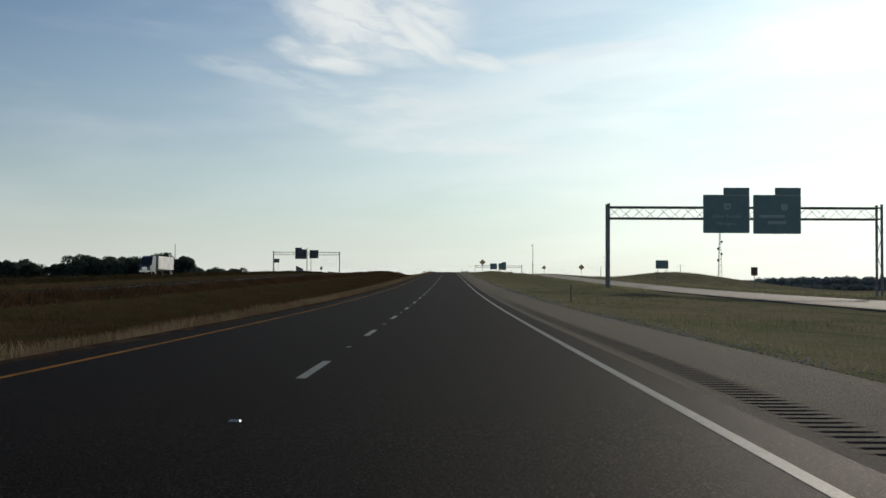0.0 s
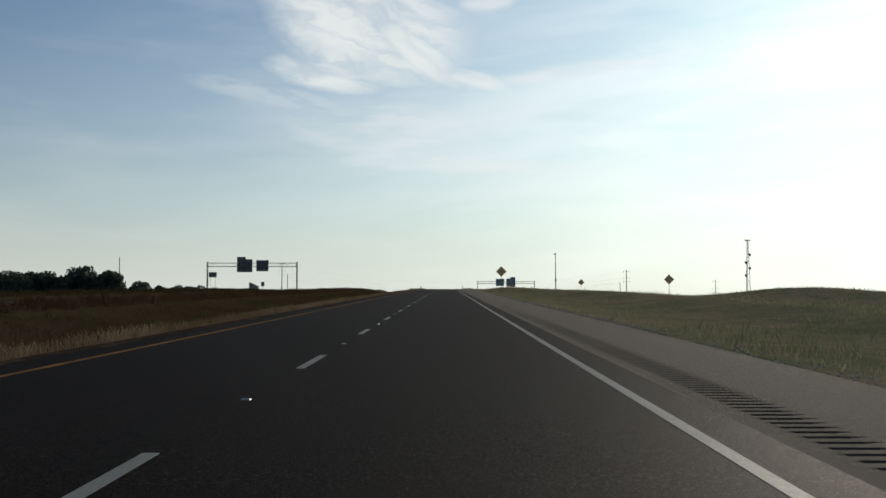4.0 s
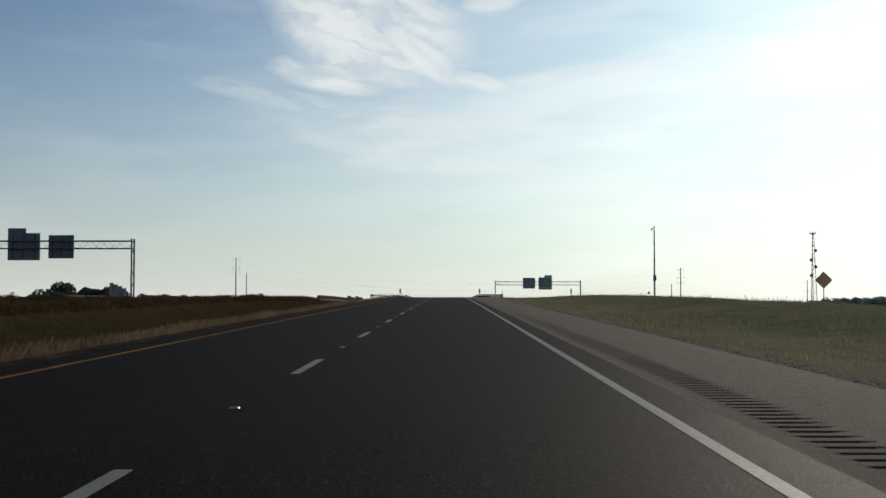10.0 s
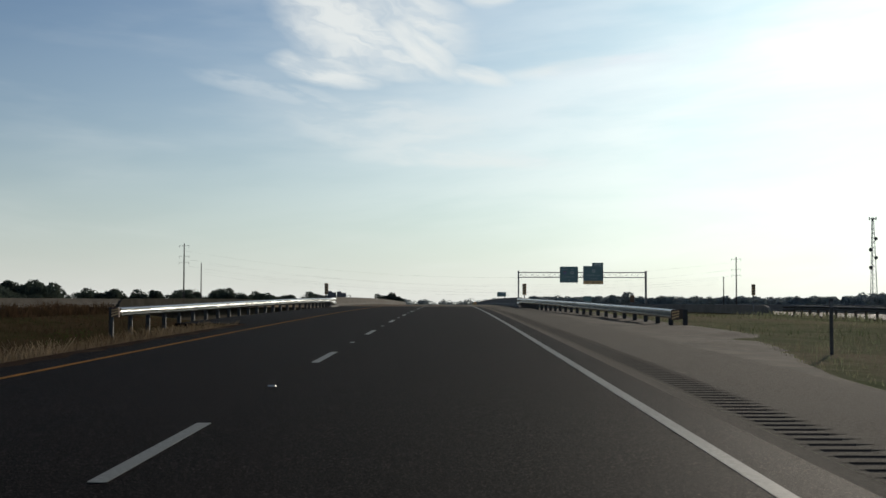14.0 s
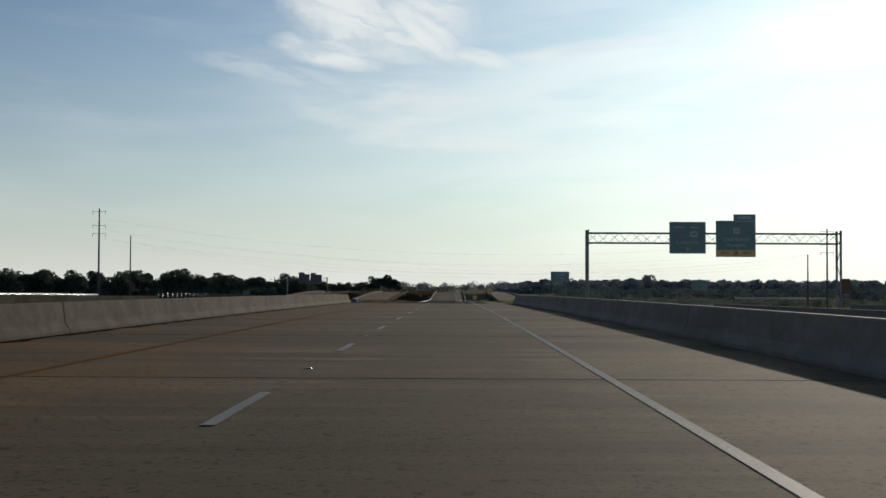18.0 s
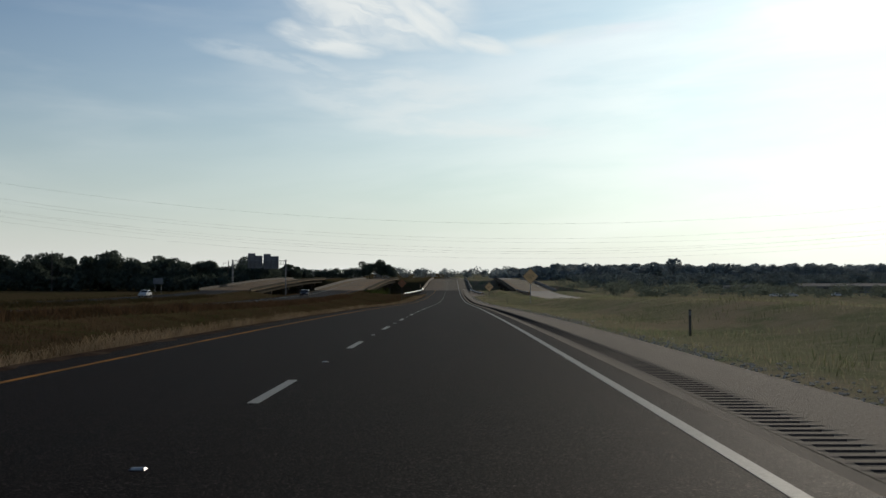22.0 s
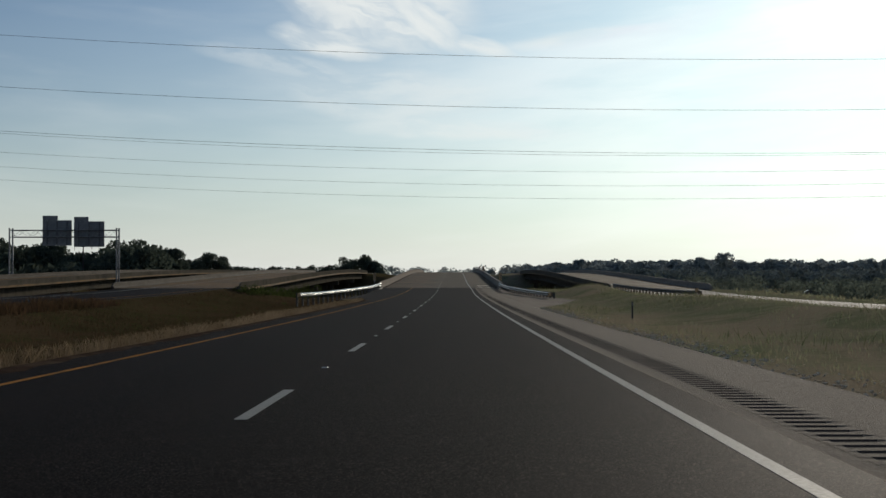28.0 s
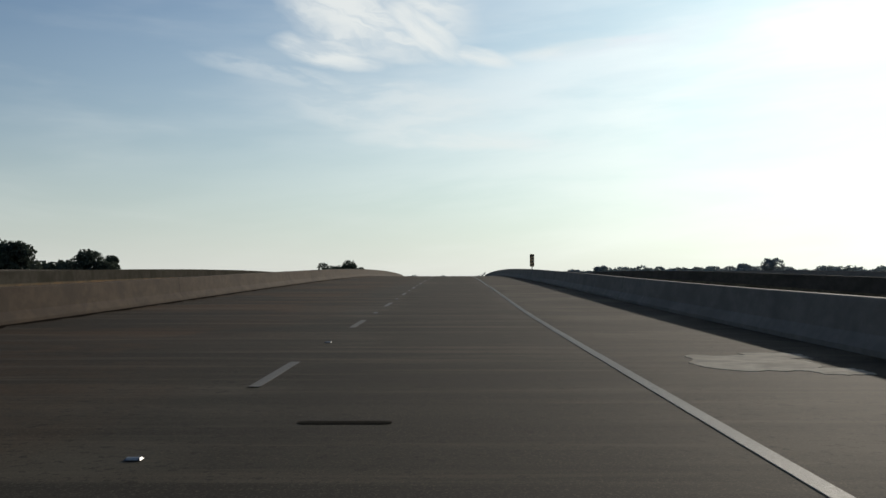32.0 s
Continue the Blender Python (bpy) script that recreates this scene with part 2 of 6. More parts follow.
def asphalt_material():
    """Dark asphalt: bright stone specks, faint wheel paths and long stains."""
    m = bpy.data.materials.new("asphalt")
    m.use_nodes = True
    k = Nodes(m.node_tree)
    bsdf = m.node_tree.nodes["Principled BSDF"]
    co = k.n("ShaderNodeTexCoord").outputs["Object"]
    paths = k.n("ShaderNodeMapping", Vector=co, Scale=(0.5, 0.01, 1)).outputs[0]
    stains = k.n("ShaderNodeMapping", Vector=co, Scale=(0.9, 0.12, 1)).outputs[0]
    col = k.mix(k.smooth(k.noise(paths, 1.0, 2.0, 0.5), 0.35, 0.65), (0.0060, 0.0038, 0.0030), (0.0088, 0.0056, 0.0045))
    col = k.mix(k.m("MULTIPLY", k.smooth(k.noise(stains, 1.0, 5.0, 0.65), 0.45, 0.7), 0.6), col, (0.0048, 0.0037, 0.0033))
    speck = k.smooth(k.noise(co, 55.0, 2.0, 0.6), 0.55, 0.70)
    col = k.mix(k.m("MULTIPLY", speck, 0.75), col, (0.096, 0.076, 0.064))
    big = k.smooth(k.noise(co, 21.0, 3.0, 0.75), 0.58, 0.68)
    col = k.mix(k.m("MULTIPLY", big, 0.5), col, (0.030, 0.025, 0.021))
    pits = k.smooth(k.noise(co, 38.0, 3.0, 0.6), 0.52, 0.7)
    col = k.mix(k.m("MULTIPLY", pits, 0.7), col, (0.004, 0.0035, 0.0035))
    k.put(bsdf, "Base Color", col)
    k.put(bsdf, "Roughness", 0.64)
    k.put(bsdf, "Specular IOR Level", ASPHALT_GLOSS)
    bsdf.inputs["Specular Tint"].default_value = (1.0, 0.84, 0.72, 1.0)
    bump = k.n("ShaderNodeBump", Height=k.noise(co, 90.0, 3.0, 0.7), Strength=0.4, Distance=0.02)
    k.put(bsdf, "Normal", bump.outputs[0])
    return m


ASPHALT_GLOSS = 0.0062
ASPHALT = asphalt_material()
SHOULDER = material("chip_seal", (0.128, 0.108, 0.080), (0.080, 0.068, 0.052), 40, 0.92, bump=0.5, fine=120, third=(0.106, 0.092, 0.070),
                    broad=0.35, stretch=(1.4, 0.4, 1), specular=0.03)
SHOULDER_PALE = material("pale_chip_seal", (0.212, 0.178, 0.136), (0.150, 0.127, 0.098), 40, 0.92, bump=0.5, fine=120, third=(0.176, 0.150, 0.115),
                         broad=0.35, stretch=(1.4, 0.4, 1), specular=0.03)
# Freshly exposed asphalt, with the shadow inside the grooves put into its colour.
RUMBLE = material("milled_shaded_asphalt", (0.042, 0.035, 0.030), (0.058, 0.049, 0.043), 30, 0.9, bump=0.3, fine=120, specular=0.03)


def deck_material(name, lane, lane_dark, dust, rust):
    """Tined bridge concrete: pale dust outside the lanes, rusty dust along the median, streaks across, small dark spots."""
    m = bpy.data.materials.new(name)
    m.use_nodes = True
    k = Nodes(m.node_tree)
    bsdf = m.node_tree.nodes["Principled BSDF"]
    co = k.n("ShaderNodeTexCoord").outputs["Object"]
    x = k.n("ShaderNodeSeparateXYZ", Vector=co).outputs[0]
    wander = k.m("MULTIPLY", k.m("SUBTRACT", k.noise(k.n("ShaderNodeMapping", Vector=co, Scale=(0.5, 0.10, 1)).outputs[0], 1.0, 4.0, 0.6), 0.5), 3.2)
    xw = k.m("ADD", x, wander)
    across = k.n("ShaderNodeMapping", Vector=co, Scale=(0.09, 1.1, 1)).outputs[0]
    thin = k.n("ShaderNodeMapping", Vector=co, Scale=(0.22, 5.0, 1)).outputs[0]
    col = k.mix(k.smooth(k.noise(across, 1.0, 6.0, 0.65, 0.4), 0.38, 0.66), lane, lane_dark)
    col = k.mix(k.m("MULTIPLY", k.smooth(xw, 3.2, 4.6), 0.9), col, dust)
    col = k.mix(k.m("MULTIPLY", k.smooth(xw, -0.2, -2.6), 0.85), col, rust)
    driven = k.m("MULTIPLY", k.smooth(xw, 0.0, 1.0), k.smooth(xw, 3.6, 2.6))
    col = k.mix(k.m("MULTIPLY", driven, 0.7), col, lane_dark)
    # Broad worn patches, bands across the lanes, a few thin streaks.
    wide = k.n("ShaderNodeMapping", Vector=co, Scale=(0.22, 0.20, 1)).outputs[0]
    col = k.mix(k.m("MULTIPLY", k.smooth(k.noise(wide, 1.0, 5.0, 0.6, 0.6), 0.42, 0.58), 0.7), col, lane_dark)
    bands = k.n("ShaderNodeMapping", Vector=co, Scale=(0.05, 0.42, 1), Location=(5, 2, 0)).outputs[0]
    col = k.mix(k.m("MULTIPLY", k.smooth(k.noise(bands, 1.0, 4.0, 0.55, 0.3), 0.48, 0.60), 0.55), col, tuple(v * 0.72 for v in lane_dark))
    col = k.mix(k.m("MULTIPLY", k.smooth(k.noise(thin, 1.0, 5.0, 0.7), 0.54, 0.70), 0.14), col, tuple(v * 0.45 for v in lane_dark))
    col = k.mix(k.m("MULTIPLY", k.smooth(k.noise(k.n("ShaderNodeMapping", Vector=co, Scale=(0.12, 1.6, 1), Location=(3, 7, 0)).outputs[0], 1.0, 4.0, 0.6), 0.52, 0.68), 0.5), col, dust)
    spots = k.n("ShaderNodeMapping", Vector=co, Scale=(1.3, 0.8, 1)).outputs[0]
    col = k.mix(k.m("MULTIPLY", k.smooth(k.noise(spots, 6.0, 2.0, 0.6), 0.62, 0.68), 0.6), col, (0.030, 0.024, 0.019))
    col = k.mix(k.m("MULTIPLY", k.smooth(k.noise(co, 15.0, 2.0, 0.6), 0.58, 0.66), 0.6), col, (0.036, 0.029, 0.023))
    grit = k.smooth(k.noise(co, 70.0, 2.0, 0.6), 0.50, 0.75)
    col = k.mix(k.m("MULTIPLY", grit, 0.45), col, tuple(v * 1.7 for v in dust))
    k.put(bsdf, "Base Color", col)
    k.put(bsdf, "Roughness", 0.85)
    k.put(bsdf, "Specular IOR Level", 0.03)
    tines = k.n("ShaderNodeMapping", Vector=co, Scale=(0.5, 18, 1)).outputs[0]
    bump = k.n("ShaderNodeBump", Height=k.noise(tines, 2.0, 3.0, 0.7), Strength=0.10, Distance=0.02)
    k.put(bsdf, "Normal", bump.outputs[0])
    return m


DECK = deck_material("bridge_concrete", (0.215, 0.166, 0.102), (0.108, 0.087, 0.058), (0.198, 0.155, 0.096), (0.195, 0.110, 0.048))
DECK_DARK = deck_material("darker_bridge_concrete", (0.100, 0.087, 0.062), (0.046, 0.039, 0.029), (0.142, 0.118, 0.082), (0.100, 0.058, 0.030))
RAMP = material("ramp_concrete", (0.205, 0.188, 0.156), (0.165, 0.150, 0.124), 6, 0.85, bump=0.3, third=(0.155, 0.140, 0.122), broad=0.2, specular=0.1)
BARRIER = material("barrier_concrete", (0.225, 0.205, 0.178), (0.185, 0.168, 0.145), 3, 0.85, bump=0.2, fine=40, third=(0.160, 0.145, 0.125), broad=0.6,
                   stretch=(1, 0.7, 1.6), specular=0.15)
BARRIER_BROWN = material("dust_stained_barrier", (0.078, 0.052, 0.033), (0.058, 0.040, 0.026), 3, 0.9, bump=0.3, fine=40, third=(0.048, 0.033, 0.022), broad=0.6,
                         stretch=(1, 0.7, 1.6), specular=0.08)
BARRIER_DUSTY = material("dusty_barrier_concrete", (0.112, 0.097, 0.076), (0.086, 0.073, 0.057), 3, 0.88, bump=0.3, fine=40, third=(0.070, 0.058, 0.045), broad=0.7,
                         stretch=(1, 0.8, 1.2), specular=0.06)
# Darker copy of the barrier concrete; on bridge_4 it deepens the shaded left side.
BARRIER_DARKER = material("darker_barrier_concrete", (0.098, 0.086, 0.070), (0.076, 0.066, 0.054), 3, 0.9, bump=0.3, fine=40, third=(0.062, 0.054, 0.044), broad=0.5,
                       stretch=(1, 0.4, 1.6), specular=0.05)
# Concrete darkened in colour to stand in for shade on faces and undersides.
BARRIER_SHADED = material("shade_darkened_concrete", (0.105, 0.094, 0.076), (0.080, 0.072, 0.059), 3, 0.95, bump=0.3, fine=40, third=(0.066, 0.061, 0.048), broad=0.5, specular=0.0)
WHITE_LINE = material("white_road_paint", (0.31, 0.315, 0.285), (0.225, 0.228, 0.205), 25, 0.6, bump=0.3, third=(0.255, 0.258, 0.235), broad=1.2, specular=0.03)
WORN_LINE = material("worn_road_paint", (0.125, 0.120, 0.105), (0.085, 0.080, 0.068), 25, 0.75, bump=0.3, third=(0.10, 0.096, 0.085), broad=1.2)
YELLOW_LINE = material("yellow_road_paint", (0.40, 0.195, 0.062), (0.30, 0.155, 0.056), 25, 0.8, bump=0.3, third=(0.21, 0.122, 0.055), broad=0.8, specular=0.0)
DIRTY_YELLOW = material("dusty_yellow_paint", (0.215, 0.100, 0.022), (0.130, 0.075, 0.030), 4, 0.9, third=(0.120, 0.086, 0.050), broad=0.35, specular=0.0)
STEEL = material("galvanised_steel", (0.25, 0.255, 0.26), (0.19, 0.195, 0.20), 4, 0.5, 0.6, bump=0.1, third=(0.16, 0.16, 0.165), broad=0.8)
RAIL_STEEL = material("guardrail_steel", (0.25, 0.26, 0.25), (0.17, 0.18, 0.17), 3, 0.24, 0.9, bump=0.10, third=(0.18, 0.185, 0.175), broad=0.5)
# Shaded copy of guardrail_steel: the backlit side's dimness is in its colour.
RAIL_SHADED = material("shaded_rail_steel", (0.115, 0.12, 0.122), (0.08, 0.084, 0.086), 3, 0.34, 0.8, bump=0.10, third=(0.09, 0.094, 0.096), broad=0.5)
# Darkest of the rail steels, for the rails along the exit ramp.
RAIL_DULL = material("dull_dark_rail_steel", (0.075, 0.072, 0.068), (0.050, 0.048, 0.046), 3, 0.7, 0.4, bump=0.10)
POST_STEEL = material("weathered_post_steel", (0.085, 0.083, 0.080), (0.055, 0.054, 0.052), 5, 0.65, 0.3, bump=0.1)
POST_WOOD = material("treated_post", (0.13, 0.10, 0.075), (0.09, 0.07, 0.055), 12, 0.9, stretch=(4, 4, 0.6), bump=0.3)
SIGN_GREEN = material("green_sign_sheet", (0.178, 0.290, 0.285), (0.160, 0.265, 0.258), 2, 0.5, third=(0.150, 0.245, 0.240), broad=0.7)
SIGN_BACK = material("aluminium_sign_back", (0.20, 0.205, 0.215), (0.16, 0.165, 0.175), 3, 0.55, 0.5, third=(0.14, 0.145, 0.155), broad=0.6)
SIGN_WHITE = material("white_sign_sheet", (0.60, 0.62, 0.62), (0.52, 0.54, 0.54), 5, 0.5)
SIGN_YELLOW = material("yellow_sign_sheet", (0.84, 0.52, 0.24), (0.76, 0.47, 0.22), 3, 0.5, third=(0.70, 0.45, 0.20), broad=1.5)
SIGN_ORANGE = material("faded_orange_sign_sheet", (0.36, 0.125, 0.040), (0.29, 0.10, 0.034), 3, 0.5, third=(0.27, 0.095, 0.03), broad=1.5)
SIGN_BLACK = material("black_sign_ink", (0.045, 0.043, 0.042), (0.06, 0.058, 0.055), 5, 0.55)
FADED_INK = material("faded_black_ink", (0.21, 0.145, 0.090), (0.30, 0.20, 0.115), 14, 0.55)
SIGN_BROWN = material("brown_sign_sheet", (0.16, 0.085, 0.045), (0.12, 0.065, 0.04), 3, 0.6)
FAINT_RED = material("faded_red_sheet", (0.34, 0.16, 0.18), (0.28, 0.14, 0.16), 4, 0.5)
FAINT_BLUE = material("faded_blue_sheet", (0.24, 0.24, 0.36), (0.20, 0.20, 0.32), 4, 0.5)
POLE_WOOD = material("weathered_pole", (0.11, 0.095, 0.085), (0.08, 0.07, 0.06), 6, 0.9, stretch=(3, 3, 0.3))
SMEAR = material("thin_tar_smear", (0.040, 0.035, 0.028), (0.052, 0.045, 0.036), 14, 0.95, bump=0.3, specular=0.0)
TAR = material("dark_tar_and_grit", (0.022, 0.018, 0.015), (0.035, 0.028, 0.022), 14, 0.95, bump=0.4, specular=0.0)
CABLE = material("dark_cable", (0.05, 0.05, 0.05), (0.04, 0.04, 0.04), 3, 0.5)
REFLECTOR = material("reflector_face", (0.55, 0.56, 0.54), (0.45, 0.46, 0.44), 20, 0.25, 0.3)
MARKER_BODY = material("marker_casting", (0.16, 0.16, 0.155), (0.10, 0.10, 0.10), 20, 0.45, 0.6)
STONE = material("white_gravel", (0.88, 0.78, 0.62), (0.50, 0.40, 0.29), 30, 0.8, specular=0.0)
SAND_PALE = material("pale_sandy_soil", (0.178, 0.145, 0.110), (0.132, 0.108, 0.082), 2.2, 0.95, bump=0.5, fine=30, third=(0.108, 0.090, 0.068), broad=0.5, specular=0.05)
SAND = material("bare_sandy_soil", (0.126, 0.103, 0.076), (0.090, 0.074, 0.055), 2.2, 0.95, bump=0.5, fine=30, third=(0.080, 0.067, 0.050), broad=0.5, specular=0.05)
EARTH = material("loose_brown_earth", (0.062, 0.042, 0.030), (0.036, 0.025, 0.019), 9, 0.95, bump=0.6, fine=40, third=(0.085, 0.062, 0.044), broad=0.9, specular=0.0)
BARK = material("bark", (0.07, 0.055, 0.042), (0.045, 0.036, 0.03), 8, 0.95, stretch=(2, 2, 0.4), bump=0.4, fine=20)
LEAVES = leaf_material("leaves", (0.080, 0.102, 0.082), (0.105, 0.124, 0.092), 0.34)
# Aerial haze is mixed into these leaf colours: paler and bluer with distance.
LEAVES_FAR_HAZED = leaf_material("haze_toned_far_leaves", (0.290, 0.325, 0.325), (0.315, 0.345, 0.335), 0.28, 0.10)
VALLEY_LEAF_HAZED = leaf_material("haze_toned_valley_leaves", (0.175, 0.205, 0.200), (0.205, 0.230, 0.215), 0.16, 0.10)
# Median grasses: browner growth, also darkened in colour where no glare falls.
MEDIAN_RED = leaf_material("glare_toned_russet_grass", (0.100, 0.062, 0.036), (0.070, 0.047, 0.025), 0.3, 0.2)
MEDIAN_GREEN = leaf_material("glare_toned_green_grass", (0.048, 0.044, 0.020), (0.078, 0.056, 0.030), 0.3, 0.12)
DRY_GRASS = leaf_material("dry_grass", (0.265, 0.202, 0.130), (0.150, 0.110, 0.066), 0.38, 0.25)
GREEN_GRASS = leaf_material("green_grass", (0.226, 0.250, 0.138), (0.280, 0.260, 0.162), 0.40, 0.12)
VERGE_GREEN = leaf_material("verge_weed_leaves", (0.098, 0.118, 0.055), (0.140, 0.145, 0.072), 0.3, 0.3)
RED_GRASS = leaf_material("reddish_grass", (0.302, 0.246, 0.168), (0.246, 0.222, 0.142), 0.40, 0.2)
SCRUB_LEAF = leaf_material("scrub_leaves", (0.115, 0.138, 0.112), (0.140, 0.160, 0.125), 0.40, 0.15)
SHRUB_LEAF = leaf_material("shrub_leaves", (0.055, 0.075, 0.022), (0.08, 0.095, 0.03), 0.3, 0.5)


def soil_material(name, base, second, third, fourth):
    """Rough grassy ground: broad patches of four growths, mottled at a hand's width, with a tufted relief."""
    m = bpy.data.materials.new(name)
    m.use_nodes = True
    k = Nodes(m.node_tree)
    bsdf = m.node_tree.nodes["Principled BSDF"]
    co = k.n("ShaderNodeTexCoord").outputs["Object"]
    long = k.n("ShaderNodeMapping", Vector=co, Scale=(1.0, 0.45, 1.0)).outputs[0]
    col = k.mix(k.smooth(k.noise(long, 0.10, 4.0, 0.6, 0.5), 0.40, 0.60), base, second)
    col = k.mix(k.m("MULTIPLY", k.smooth(k.noise(long, 0.28, 5.0, 0.65, 0.6), 0.46, 0.62), 0.85), col, third)
    col = k.mix(k.m("MULTIPLY", k.smooth(k.noise(co, 0.9, 5.0, 0.65), 0.48, 0.66), 0.6), col, fourth)
    tuft = k.noise(co, 5.0, 5.0, 0.7)
    col = k.mix(k.m("MULTIPLY", k.smooth(tuft, 0.50, 0.68), 0.35), col, tuple(0.45 * (a + b) / 2 for a, b in zip(base, second)))
    col = k.mix(k.m("MULTIPLY", k.smooth(k.noise(co, 22.0, 3.0, 0.7), 0.50, 0.72), 0.4), col, tuple(1.35 * v for v in fourth))
    k.put(bsdf, "Base Color", col)
    k.put(bsdf, "Roughness", 0.95)
    k.put(bsdf, "Specular IOR Level", 0.0)
    bump = k.n("ShaderNodeBump", Height=k.noise(co, 7.0, 5.0, 0.7), Strength=0.7, Distance=0.05)
    k.put(bsdf, "Normal", bump.outputs[0])
    return m


SOIL = soil_material("verge_ground", (0.215, 0.210, 0.120), (0.288, 0.234, 0.155), (0.148, 0.168, 0.084), (0.300, 0.258, 0.172))
# Browner median soil, its tone also lowered to mimic glare only on the right.
MEDIAN_SOIL = soil_material("glare_toned_median_ground", (0.082, 0.058, 0.032), (0.066, 0.056, 0.026), (0.055, 0.054, 0.022), (0.098, 0.070, 0.040))
TRUCK_WHITE = material("white_trailer_paint", (0.72, 0.72, 0.70), (0.62, 0.62, 0.60), 2, 0.45, third=(0.5, 0.5, 0.48), broad=0.4)
TRUCK_DARK = material("dark_blue_paint", (0.03, 0.035, 0.06), (0.04, 0.045, 0.07), 3, 0.3)
CAR_WHITE = material("white_car_paint", (0.70, 0.70, 0.70), (0.64, 0.64, 0.64), 3, 0.25)
CAR_DARK = material("dark_car_paint", (0.03, 0.03, 0.035), (0.04, 0.04, 0.045), 3, 0.2)
GLASS = material("dark_window_glass", (0.02, 0.022, 0.025), (0.03, 0.032, 0.035), 2, 0.08)
RUBBER = material("tyre_rubber", (0.02, 0.02, 0.02), (0.03, 0.03, 0.03), 10, 0.8)
CHROME = material("chrome_trim", (0.7, 0.7, 0.7), (0.6, 0.6, 0.6), 5, 0.15, 1.0)
WALL_METAL = material("metal_wall_sheet", (0.16, 0.18, 0.19), (0.13, 0.145, 0.155), 0.6, 0.6, third=(0.11, 0.12, 0.13), broad=0.1)
ROOF_METAL = material("dull_metal_roof", (0.10, 0.115, 0.13), (0.08, 0.095, 0.11), 0.6, 0.8, specular=0.03, third=(0.075, 0.085, 0.10), broad=0.1)
SHED_BLUE = material("blue_tarp_roof", (0.10, 0.17, 0.28), (0.08, 0.14, 0.24), 0.6, 0.6)
SILO = material("silo_concrete", (0.42, 0.41, 0.39), (0.34, 0.33, 0.31), 0.5, 0.85, third=(0.30, 0.29, 0.28), broad=0.1)


# ---- mesh tools ----
class Mesh:
    """Collects faces, then becomes one mesh object."""

    def __init__(self):
        self.v, self.f = [], []

    def add(self, verts, faces):
        o = len(self.v)
        self.v += [tuple(p) for p in verts]
        self.f += [tuple(i + o for i in f) for f in faces]
        return self

    def box(self, x0, x1, y0, y1, z0, z1, b=0.0):
        """A block, its upright edges and top edge chamfered by b."""
        if not b:
            p = [(x, y, z) for z in (z0, z1) for x, y in ((x0, y0), (x1, y0), (x1, y1), (x0, y1))]
            return self.add(p, [(3, 2, 1, 0), (4, 5, 6, 7), (0, 1, 5, 4), (1, 2, 6, 5), (2, 3, 7, 6), (3, 0, 4, 7)])
        ring = [(x0 + b, y0), (x1 - b, y0), (x1, y0 + b), (x1, y1 - b), (x1 - b, y1), (x0 + b, y1), (x0, y1 - b), (x0, y0 + b)]
        cx, cy = (x0 + x1) / 2, (y0 + y1) / 2
        top = [(cx + (x - cx) * (1 - 2 * b / (x1 - x0)), cy + (y - cy) * (1 - 2 * b / (y1 - y0))) for x, y in ring]
        p = [(x, y, z0) for x, y in ring] + [(x, y, z1 - b) for x, y in ring] + [(x, y, z1) for x, y in top]
        f = [tuple(range(7, -1, -1)), tuple(range(16, 24))]
        f += [(i + 8 * k, (i + 1) % 8 + 8 * k, (i + 1) % 8 + 8 * k + 8, i + 8 * k + 8) for k in (0, 1) for i in range(8)]
        return self.add(p, f)

    def tube(self, a, b, r0, r1=None, seg=8, cap=True):
        a, b = Vector(a), Vector(b)
        r1 = r0 if r1 is None else r1
        q = (b - a).to_track_quat("Z", "Y")
        o = []
        for c, r in ((a, r0), (b, r1)):
            o += [c + q @ Vector((r * math.cos(i * math.tau / seg), r * math.sin(i * math.tau / seg), 0)) for i in range(seg)]
        f = [(i, (i + 1) % seg, (i + 1) % seg + seg, i + seg) for i in range(seg)]
        if cap:
            f += [tuple(range(seg - 1, -1, -1)), tuple(range(seg, 2 * seg))]
        return self.add(o, f)

    def prism(self, outline, a0, a1, axis="y"):
        """Extrudes a 2D outline along an axis: y (outline in x, z), x (outline in y, z) or z (outline in x, y)."""
        n = len(outline)
        put = {"y": lambda p, a: (p[0], a, p[1]), "x": lambda p, a: (a, p[0], p[1]), "z": lambda p, a: (p[0], p[1], a)}[axis]
        v = [put(p, a0) for p in outline] + [put(p, a1) for p in outline]
        f = [(i, (i + 1) % n, (i + 1) % n + n, i + n) for i in range(n)]
        return self.add(v, f + [tuple(range(n - 1, -1, -1)), tuple(range(n, 2 * n))])

    def sweep(self, sections, closed=True):
        """Joins equal rings of points, one after another."""
        n = len(sections[0])
        v = [p for s in sections for p in s]
        f = []
        for k in range(len(sections) - 1):
            for i in range(n if closed else n - 1):
                j = (i + 1) % n
                f.append((k * n + i, k * n + j, k * n + n + j, k * n + n + i))
        if closed:
            f += [tuple(range(n - 1, -1, -1)), tuple(range((len(sections) - 1) * n, len(sections) * n))]
        return self.add(v, f)

    def data(self, name, mat, smooth=False):
        me = bpy.data.meshes.new(name)
        me.from_pydata(self.v, [], self.f)
        me.materials.append(mat)
        if smooth:
            me.shade_smooth()
        bm = bmesh.new()
        bm.from_mesh(me)
        bmesh.ops.recalc_face_normals(bm, faces=bm.faces)
        bm.to_mesh(me)
        bm.free()
        return me


